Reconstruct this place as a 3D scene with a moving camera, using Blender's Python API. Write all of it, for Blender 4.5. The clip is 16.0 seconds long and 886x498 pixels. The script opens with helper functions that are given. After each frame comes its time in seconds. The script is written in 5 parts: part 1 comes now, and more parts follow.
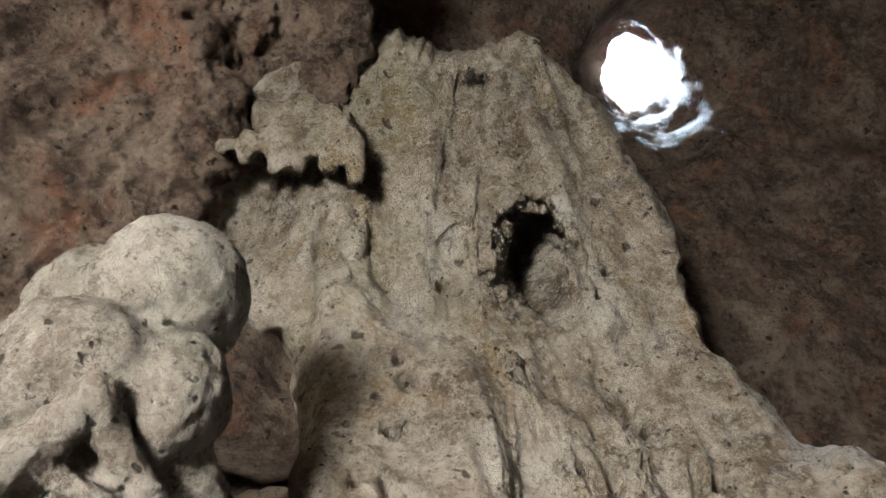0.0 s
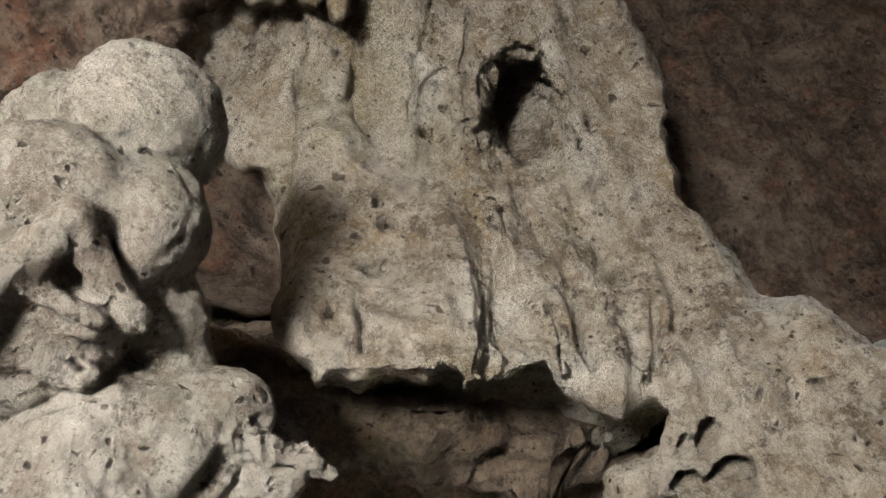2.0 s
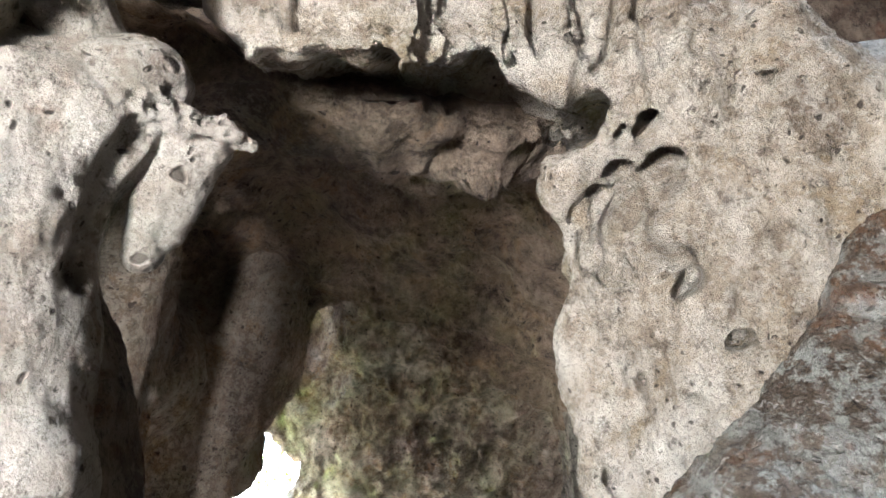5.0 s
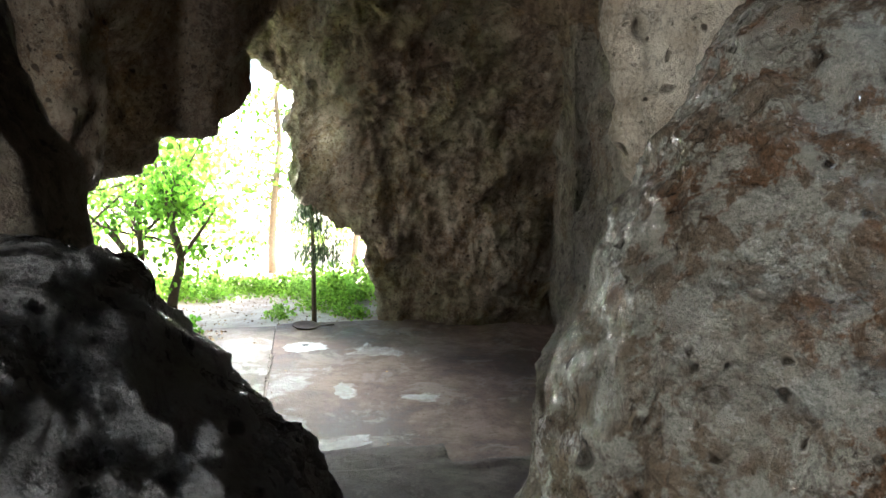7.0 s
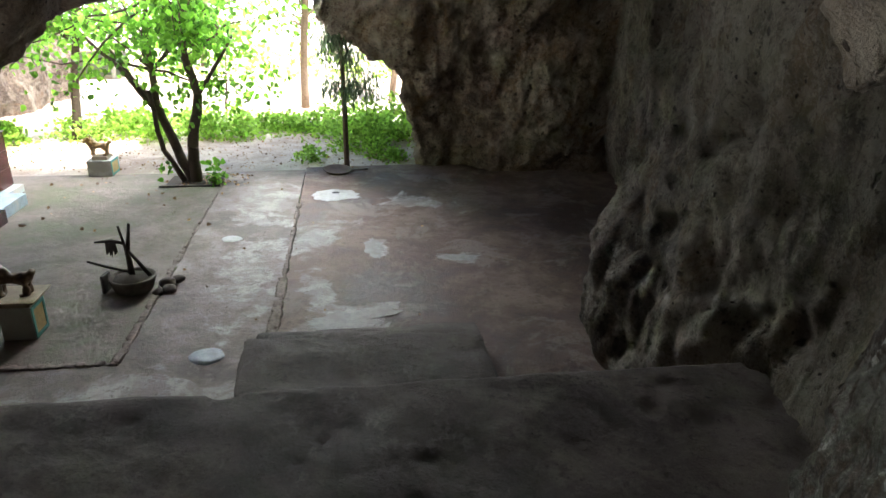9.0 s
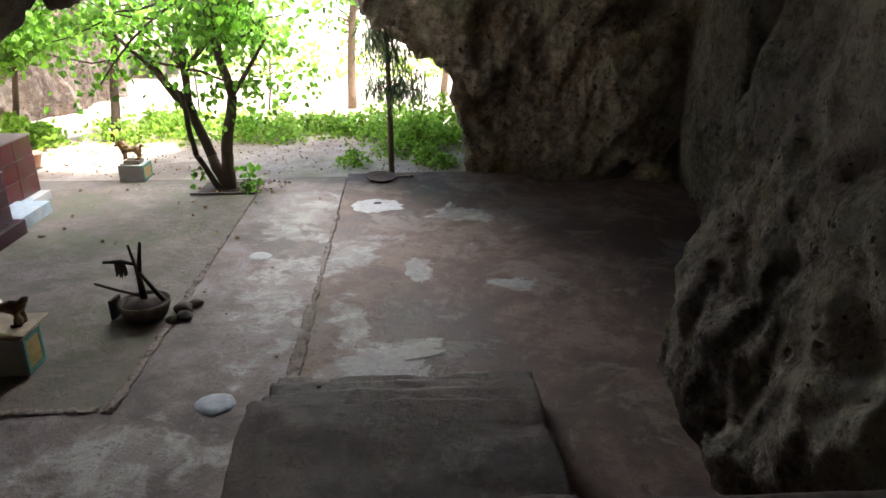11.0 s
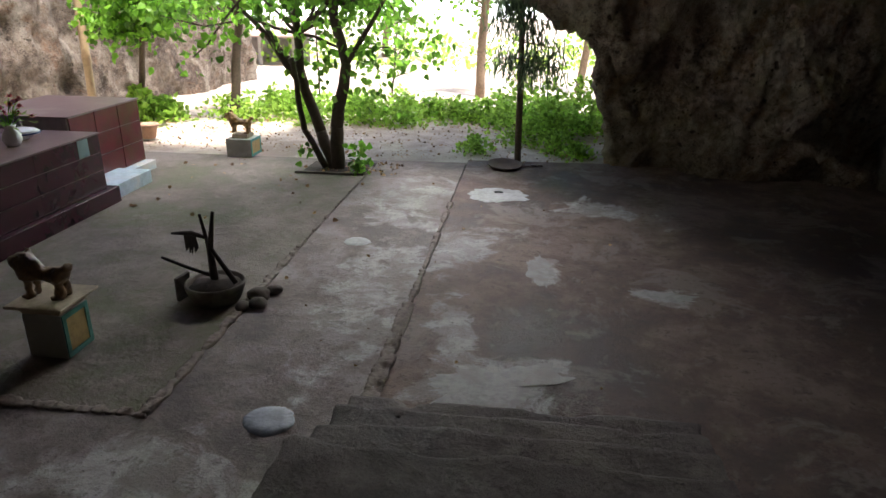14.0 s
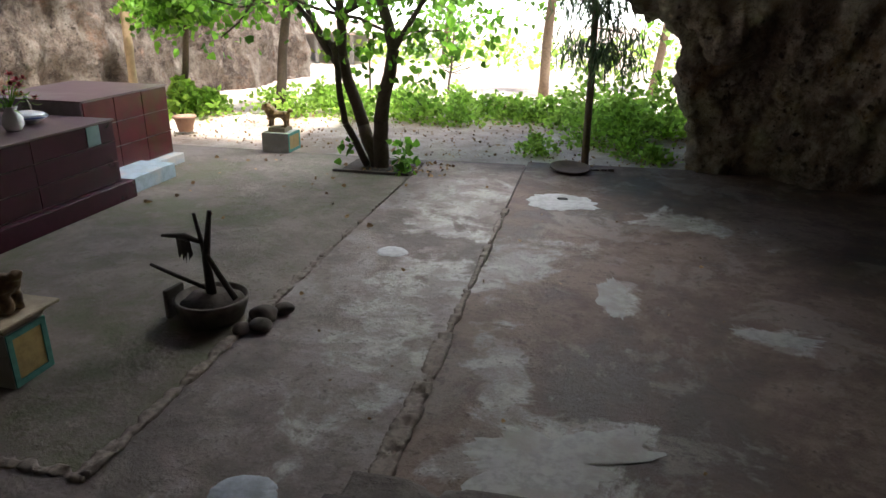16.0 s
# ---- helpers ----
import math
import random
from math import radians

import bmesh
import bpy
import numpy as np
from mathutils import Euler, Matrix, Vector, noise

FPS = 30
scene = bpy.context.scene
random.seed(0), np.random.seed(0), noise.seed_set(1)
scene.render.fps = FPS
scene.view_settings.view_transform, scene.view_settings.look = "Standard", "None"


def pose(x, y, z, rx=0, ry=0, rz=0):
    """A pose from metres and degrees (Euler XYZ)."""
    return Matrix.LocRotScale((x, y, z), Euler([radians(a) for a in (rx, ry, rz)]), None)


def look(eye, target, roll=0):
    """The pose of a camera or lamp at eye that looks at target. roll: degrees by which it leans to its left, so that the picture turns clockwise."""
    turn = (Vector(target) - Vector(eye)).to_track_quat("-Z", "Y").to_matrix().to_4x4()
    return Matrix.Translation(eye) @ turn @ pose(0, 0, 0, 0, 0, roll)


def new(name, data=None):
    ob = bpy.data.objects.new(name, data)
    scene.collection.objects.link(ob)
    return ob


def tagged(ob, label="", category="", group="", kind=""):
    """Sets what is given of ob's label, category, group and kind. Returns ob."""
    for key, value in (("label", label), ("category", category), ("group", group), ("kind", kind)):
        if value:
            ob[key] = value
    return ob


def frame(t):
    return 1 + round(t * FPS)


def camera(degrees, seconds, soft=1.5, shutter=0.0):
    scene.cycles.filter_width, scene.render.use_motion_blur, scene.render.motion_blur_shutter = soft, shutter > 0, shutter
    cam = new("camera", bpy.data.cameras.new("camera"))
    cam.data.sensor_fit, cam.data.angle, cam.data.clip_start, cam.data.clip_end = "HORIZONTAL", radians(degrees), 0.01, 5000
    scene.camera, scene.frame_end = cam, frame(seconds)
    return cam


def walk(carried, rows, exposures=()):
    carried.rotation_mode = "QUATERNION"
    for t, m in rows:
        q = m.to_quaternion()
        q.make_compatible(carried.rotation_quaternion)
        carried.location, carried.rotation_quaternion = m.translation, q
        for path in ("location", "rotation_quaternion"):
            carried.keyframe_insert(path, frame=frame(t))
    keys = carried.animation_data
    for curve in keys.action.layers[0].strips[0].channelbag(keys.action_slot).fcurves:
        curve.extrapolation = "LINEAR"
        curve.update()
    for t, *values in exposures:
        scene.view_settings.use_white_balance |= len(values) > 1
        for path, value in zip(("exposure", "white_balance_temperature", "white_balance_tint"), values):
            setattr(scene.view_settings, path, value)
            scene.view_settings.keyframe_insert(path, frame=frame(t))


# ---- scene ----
cam = camera(66.3, 16.0)
PATH = [
    (0, (0.022, -0.014, 2.868), (0.016, 1.016, 4.582), -0.2),
    (0.5, (0.028, -0.002, 2.85), (0.015, 1.127, 4.501), 0.2),
    (1, (0.043, 0.001, 2.84), (0.038, 1.22, 4.425), 0.5),
    (1.5, (0.043, 0.004, 2.834), (0.063, 1.299, 4.358), 0.3),
    (2, (0.05, 0.005, 2.828), (0.087, 1.377, 4.283), 0.3),
    (2.5, (0.064, 0.018, 2.814), (0.122, 1.46, 4.199), 0.2),
    (3, (0.071, 0.015, 2.798), (0.154, 1.538, 4.092), 0.1),
    (3.2, (0.085, 0.026, 2.792), (0.172, 1.588, 4.039), 0.1),
    (5.3, (0.295, 0.114, 2.791), (0.361, 2.003, 3.444), 1.7),
    (5.5, (0.31, 0.142, 2.772), (0.376, 2.058, 3.34), 1.7),
    (6, (0.302, 0.252, 2.705), (0.376, 2.229, 3.001), 1.5),
    (6.5, (0.297, 0.444, 2.645), (0.381, 2.442, 2.61), 1.3),
    (7, (0.336, 0.664, 2.604), (0.43, 2.647, 2.357), 1.0),
    (7.1, (0.338, 0.713, 2.609), (0.432, 2.691, 2.325), 0.7),
    (7.5, (0.355, 0.912, 2.596), (0.404, 2.856, 2.131), 1.0),
    (8, (0.36, 1.202, 2.596), (0.381, 3.091, 1.939), 1.0),
    (8.5, (0.407, 1.415, 2.61), (0.424, 3.277, 1.882), 1.0),
    (9, (0.41, 1.603, 2.61), (0.38, 3.465, 1.881), 1.0),
    (9.2, (0.407, 1.696, 2.599), (0.353, 3.561, 1.878), 0.7),
    (11.3, (0.368, 2.582, 2.46), (0.123, 4.425, 1.722), 0.2),
    (11.5, (0.353, 2.646, 2.419), (0.039, 4.478, 1.681), 0.3),
    (12, (0.357, 2.82, 2.323), (-0.059, 4.633, 1.59), 0.2),
    (12.5, (0.308, 2.984, 2.234), (-0.105, 4.801, 1.505), 0.4),
    (13, (0.29, 3.152, 2.147), (-0.185, 4.954, 1.42), 0.3),
    (13.5, (0.236, 3.309, 2.063), (-0.28, 5.101, 1.341), 0.4),
    (14, (0.195, 3.514, 1.99), (-0.328, 5.305, 1.271), 0.5),
    (14.5, (0.141, 3.76, 1.933), (-0.435, 5.537, 1.217), 0.5),
    (15, (0.07, 3.994, 1.902), (-0.557, 5.756, 1.192), 0.5),
    (15.5, (0.036, 4.219, 1.801), (-0.624, 5.97, 1.095), 0.6),
    (16, (-0.024, 4.39, 1.7), (-0.707, 6.134, 0.998), 0.7),
]
EXPOSURES = [(0, 4.2, 6300, 10), (3.2, 4.35, 6300, 10), (5.3, 5.15, 5800, 12), (5.7, 5.05, 5800, 12), (6.3, 4.3, 5900, 8), (7, 3.3, 6350, 7), (8, 2.5, 6200, 7), (9, 2.5, 6300, 10), (12, 1.9, 6500, 17), (16, 1.5, 6350, 14)]
walk(cam, [(t, look(eye, target, roll)) for t, eye, target, roll in PATH], EXPOSURES)

# ---- light ----
world = bpy.data.worlds.new("world")
scene.world = world
world.use_nodes = True
wn = world.node_tree
sky = wn.nodes.new("ShaderNodeTexSky")
sky.sky_type, sky.sun_disc = "NISHITA", False
sky.sun_elevation, sky.sun_rotation = radians(71), radians(121)
sky.dust_density, sky.air_density = 4.0, 1.0
wn.nodes["Background"].inputs["Strength"].default_value = 0.15
wn.links.new(sky.outputs[0], wn.nodes["Background"].inputs["Color"])
sun_data = bpy.data.lights.new("sun", "SUN")
sun_data.energy, sun_data.angle, sun_data.color = 4.4, radians(3), (1.0, 0.95, 0.88)
sun = new("sun", sun_data)
sun.matrix_world = look((0, 0, 30), (-0.3, 0.18, 29.0))


def opening_light(name, eye, target, width, height, watts, colour, spread=180):
    data = bpy.data.lights.new(name, "AREA")
    data.shape, data.size, data.size_y, data.energy, data.color = "RECTANGLE", width, height, watts, colour
    ob = new(name, data)
    ob.matrix_world = look(eye, target)
    data.spread = radians(spread)
    return ob


opening_light("skylight_opening", (2.75, 3.2, 14.4), (2.9, 2.3, 10.0), 0.35, 0.35, 80, (0.62, 0.8, 1.0))
opening_light("rear_opening", (-1.8, -2.8, 2.2), (-0.1, 2.2, 3.7), 0.9, 0.9, 40, (1.0, 0.97, 0.92))
opening_light("mouth_opening", (-2.9, 11.7, 3.0), (-2.9, 8.0, 0.4), 4.0, 1.0, 80, (1.0, 1.0, 0.98), 96)
# narrow lamp added on the open left side to brighten the buttress
opening_light("side_fill", (-5.6, 8.2, 2.6), (-0.4, 11.3, 2.8), 1.6, 1.6, 4.5, (1.0, 1.0, 0.96), 56)

# ---- mesh helpers ----
TABLE = np.random.RandomState(7).uniform(-1, 1, 65536).astype(np.float32)


def lattice(i, seed):
    h = (i[:, 0] * 73856093) ^ (i[:, 1] * 19349663) ^ (i[:, 2] * 83492791) ^ (seed * 9781)
    return TABLE[((h >> 3) ^ h) & 65535]


def vnoise(p, size, seed=0):
    """Smooth value noise, -1 to 1."""
    q = p / np.asarray(size, np.float32)
    i = np.floor(q).astype(np.int64)
    f = (q - i).astype(np.float32)
    f = f * f * (3 - 2 * f)
    total = np.zeros(len(p), np.float32)
    for a in (0, 1):
        for b in (0, 1):
            for c in (0, 1):
                w = (f[:, 0] if a else 1 - f[:, 0]) * (f[:, 1] if b else 1 - f[:, 1]) * (f[:, 2] if c else 1 - f[:, 2])
                total += w * lattice(i + np.array((a, b, c)), seed)
    return total


def fbm(p, size, octaves=4, seed=0, gain=0.5):
    size = np.asarray(size, np.float32)
    total, amp = np.zeros(len(p), np.float32), 1.0
    for k in range(octaves):
        total += amp * vnoise(p, size / 2 ** k, seed + k)
        amp *= gain
    return total


def ridged(p, size, octaves=3, seed=0):
    size = np.asarray(size, np.float32)
    total, amp = np.zeros(len(p), np.float32), 1.0
    for k in range(octaves):
        total += amp * (0.6 - 2 * np.abs(vnoise(p, size / 2 ** k, seed + k)))
        amp *= 0.5
    return total


def pits(p, cell, share, radius, seed=0, stretch=(1, 1, 1)):
    """Distance to scattered small hollows; negative inside one."""
    q = p / (cell * np.asarray(stretch, np.float32))
    base = np.floor(q).astype(np.int64)
    best = np.full(len(p), 9.0, np.float32)
    for a in (-1, 0, 1):
        for b in (-1, 0, 1):
            for c in (-1, 0, 1):
                i = base + np.array((a, b, c))
                r = (lattice(i, seed) + 1) / 2
                x = i + 0.5 + 0.4 * np.stack([lattice(i, seed + k) for k in (1, 2, 3)], 1)
                d = np.linalg.norm(q - x, axis=1) * cell - radius * (0.4 + r / max(share, 0.01) * 0.6)
                best = np.minimum(best, np.where(r < share, d, 9.0))
    return best


def poly(u, v, pts):
    """Signed distance to a closed outline, negative inside."""
    best = np.full(len(u), 1e9, np.float32)
    inside = np.zeros(len(u), bool)
    n = len(pts)
    for k in range(n):
        (ax, ay), (bx, by) = pts[k], pts[(k + 1) % n]
        ex, ey = bx - ax, by - ay
        t = np.clip(((u - ax) * ex + (v - ay) * ey) / (ex * ex + ey * ey), 0, 1)
        best = np.minimum(best, (u - ax - t * ex) ** 2 + (v - ay - t * ey) ** 2)
        if ay != by:
            inside ^= ((ay > v) != (by > v)) & (u < ex * (v - ay) / (by - ay) + ax)
    best = np.sqrt(best)
    return np.where(inside, -best, best)


def egg(p, centre, radii):
    """Rough distance to an ellipsoid."""
    r = np.asarray(radii, np.float32)
    q = (p - np.asarray(centre, np.float32)) / r
    k = np.linalg.norm(q, axis=1)
    return (k - 1) * r.min()


def rod(p, a, b, ra, rb):
    a, b = np.asarray(a, np.float32), np.asarray(b, np.float32)
    e = b - a
    t = np.clip((p - a) @ e / (e @ e), 0, 1)
    return np.linalg.norm(p - a - t[:, None] * e, axis=1) - (ra + (rb - ra) * t)


def smin(a, b, k=0.2):
    h = np.clip(0.5 + 0.5 * (b - a) / k, 0, 1)
    return b + (a - b) * h - k * h * (1 - h)


def smax(a, b, k=0.2):
    return -smin(-a, -b, k)


def merge(k, *parts):
    d = parts[0]
    for other in parts[1:]:
        d = smin(d, other, k)
    return d


CORNERS = np.array([(a, b, c) for a in (0, 1) for b in (0, 1) for c in (0, 1)])
EDGES = [(0, 4), (1, 5), (2, 6), (3, 7), (0, 2), (1, 3), (4, 6), (5, 7), (0, 1), (2, 3), (4, 5), (6, 7)]


def surface(base, detail, lo, hi, h, band=0.8):
    """Vertices and quads of the surface where base + detail is nought. detail is worked out only near the surface."""
    lo = np.asarray(lo, np.float32)
    n = [int(math.ceil((hi[k] - lo[k]) / h)) + 1 for k in range(3)]
    values = np.empty(n, np.float32)
    yz = np.stack(np.meshgrid(np.arange(n[1]), np.arange(n[2]), indexing="ij"), -1).reshape(-1, 2) * h + lo[1:]
    for i in range(n[0]):
        p = np.empty((len(yz), 3), np.float32)
        p[:, 0], p[:, 1:] = lo[0] + i * h, yz
        d = base(p)
        near = np.abs(d) < band
        if near.any():
            d[near] += detail(p[near])
        values[i] = d.reshape(n[1], n[2])
    for face in (values[0], values[-1], values[:, 0], values[:, -1], values[:, :, 0], values[:, :, -1]):
        np.maximum(face, 0.01, out=face)
    inside = values < 0
    cells = [k - 1 for k in n]
    count = np.zeros(cells, np.int8)
    for a, b, c in CORNERS:
        count += inside[a:a + cells[0], b:b + cells[1], c:c + cells[2]]
    mixed = np.argwhere((count > 0) & (count < 8))
    corner = mixed[:, None, :] + CORNERS[None]
    v = values[corner[..., 0], corner[..., 1], corner[..., 2]]
    spot, hits = np.zeros((len(mixed), 3)), np.zeros(len(mixed))
    for a, b in EDGES:
        cut = (v[:, a] < 0) != (v[:, b] < 0)
        t = np.where(cut, v[:, a] / np.where(cut, v[:, a] - v[:, b], 1), 0)[:, None]
        spot += np.where(cut[:, None], CORNERS[a] + t * (CORNERS[b] - CORNERS[a]), 0)
        hits += cut
    verts = lo + h * (mixed + spot / hits[:, None])
    index = np.full(cells, -1, np.int64)
    index[tuple(mixed.T)] = np.arange(len(mixed))
    quads = []
    for axis in range(3):
        o1, o2 = (axis + 1) % 3, (axis + 2) % 3
        first = [slice(None)] * 3
        second = [slice(None)] * 3
        first[axis], second[axis] = slice(0, -1), slice(1, None)
        flips = np.argwhere(inside[tuple(first)] != inside[tuple(second)])
        flips = flips[(flips[:, o1] > 0) & (flips[:, o2] > 0) & (flips[:, o1] < cells[o1]) & (flips[:, o2] < cells[o2])]
        e1, e2 = np.eye(3, dtype=int)[o1], np.eye(3, dtype=int)[o2]
        q = np.stack([index[tuple((flips - s).T)] for s in (e1 + e2, e2, 0 * e1, e1)], 1)
        up = inside[tuple(flips.T)]
        q[~up] = q[~up][:, ::-1]
        quads.append(q[(q >= 0).all(1)])
    return verts, np.concatenate(quads)


def with_pits(base, detail, *sets):
    def f(p):
        d = base(p)
        near = np.abs(d) < 0.5
        if near.any():
            q = p[near]
            e = d[near] + detail(q)
            close = np.abs(e) < 0.2
            if close.any():
                r, g = q[close], e[close]
                for args in sets:
                    g = smax(g, -pits(r, *args), 0.02)
                e[close] = g
            d[near] = e
        return d
    return f


def quad_mesh(name, verts, quads, smooth=True):
    me = bpy.data.meshes.new(name)
    me.vertices.add(len(verts))
    me.vertices.foreach_set("co", np.asarray(verts, np.float32).ravel())
    k = quads.shape[1]
    me.loops.add(len(quads) * k)
    me.loops.foreach_set("vertex_index", np.asarray(quads, np.int32).ravel())
    me.polygons.add(len(quads))
    me.polygons.foreach_set("loop_start", np.arange(len(quads), dtype=np.int32) * k)
    me.polygons.foreach_set("loop_total", np.full(len(quads), k, np.int32))
    me.polygons.foreach_set("use_smooth", np.full(len(quads), smooth))
    me.update(calc_edges=True)
    me.validate()
    return me


def part(name, bm, material, parent=None, label="", smooth=False):
    me = bpy.data.meshes.new(name)
    bm.to_mesh(me)
    bm.free()
    for f in me.polygons:
        f.use_smooth = smooth
    me.materials.append(material)
    ob = new(name, me)
    ob.parent = parent
    if label:
        ob["label"] = label
    return ob


def base_empty(name, m, label, category, group="", kind=""):
    ob = new(name)
    ob.empty_display_size = 0.1
    ob.matrix_world = m
    return tagged(ob, label, category, group, kind)


def box(bm, lo, hi, bevel=0.0):
    made = bmesh.ops.create_cube(bm, size=1)["verts"]
    for v in made:
        v.co = Vector([lo[k] + (v.co[k] + 0.5) * (hi[k] - lo[k]) for k in range(3)])
    if bevel:
        edges = list({e for v in made for e in v.link_edges})
        bmesh.ops.bevel(bm, geom=edges, offset=bevel, segments=2, affect="EDGES", profile=0.6)
    return bm


def tube(bm, points, radii, sides=8):
    """A bent tapering tube through points."""
    rings = []
    pts = [Vector(p) for p in points]
    for k, p in enumerate(pts):
        way = (pts[min(k + 1, len(pts) - 1)] - pts[max(k - 1, 0)]).normalized()
        side = way.cross(Vector((0.31, 0.9, 0.2))).normalized()
        other = way.cross(side)
        rings.append([bm.verts.new(p + radii[k] * (math.cos(a) * side + math.sin(a) * other)) for a in (2 * math.pi * j / sides for j in range(sides))])
    for a, b in zip(rings, rings[1:]):
        for j in range(sides):
            bm.faces.new((a[j], a[(j + 1) % sides], b[(j + 1) % sides], b[j]))
    bm.faces.new(rings[0][::-1])
    bm.faces.new(rings[-1])
    return bm


def lathe(bm, profile, sides=24, centre=(0, 0)):
    """Turns (radius, height) pairs round the upright axis."""
    rings = [[bm.verts.new((centre[0] + r * math.cos(2 * math.pi * j / sides), centre[1] + r * math.sin(2 * math.pi * j / sides), z)) for j in range(sides)] for r, z in profile]
    for a, b in zip(rings, rings[1:]):
        for j in range(sides):
            bm.faces.new((a[j], a[(j + 1) % sides], b[(j + 1) % sides], b[j]))
    bm.faces.new(rings[0][::-1])
    bm.faces.new(rings[-1])
    return bm


# ---- materials ----
def nodes_of(name):
    m = bpy.data.materials.new(name)
    m.use_nodes = True
    return m, m.node_tree, m.node_tree.nodes["Principled BSDF"]


class Wires:
    def __init__(self, tree):
        self.tree = tree
        self.place = tree.nodes.new("ShaderNodeNewGeometry").outputs["Position"]

    def node(self, kind, **inputs):
        n = self.tree.nodes.new(kind)
        for key, value in inputs.items():
            slot = n.inputs[int(key[1:])] if key[0] == "i" and key[1:].isdigit() else n.inputs[key]
            if isinstance(value, bpy.types.NodeSocket):
                self.tree.links.new(value, slot)
            else:
                slot.default_value = value
        return n

    def stretched(self, scale):
        return self.node("ShaderNodeMapping", Vector=self.place, Scale=scale).outputs[0]

    def noise(self, scale, detail=5, rough=0.6, where=None, warp=0.0):
        return self.node("ShaderNodeTexNoise", Vector=where or self.place, Scale=scale, Detail=detail, Roughness=rough, Distortion=warp).outputs["Fac"]

    def ramp(self, value, *stops):
        n = self.node("ShaderNodeValToRGB", Fac=value)
        while len(n.color_ramp.elements) < len(stops):
            n.color_ramp.elements.new(0.5)
        for e, (at, colour) in zip(n.color_ramp.elements, stops):
            e.position, e.color = at, (*colour, 1) if len(colour) == 3 else colour
        return n.outputs["Color"]

    def steps(self, value, low, high):
        n = self.node("ShaderNodeMapRange", i0=value, i1=low, i2=high)
        n.interpolation_type = "SMOOTHSTEP"
        return n.outputs[0]

    def mix(self, fac, a, b, blend="MIX"):
        n = self.tree.nodes.new("ShaderNodeMix")
        n.data_type, n.blend_type = "RGBA", blend
        for slot, value in ((n.inputs[0], fac), (n.inputs[6], a), (n.inputs[7], b)):
            if isinstance(value, bpy.types.NodeSocket):
                self.tree.links.new(value, slot)
            elif isinstance(value, (int, float)):
                slot.default_value = value
            else:
                slot.default_value = (*value, 1)
        return n.outputs[2]

    def maths(self, op, a, b=0.0):
        n = self.node("ShaderNodeMath", i0=a, i1=b)
        n.operation = op
        return n.outputs[0]

    def bump(self, height, strength, distance, normal=None):
        n = self.node("ShaderNodeBump", Height=height, Strength=strength, Distance=distance)
        if normal is not None:
            self.tree.links.new(normal, n.inputs["Normal"])
        return n.outputs[0]


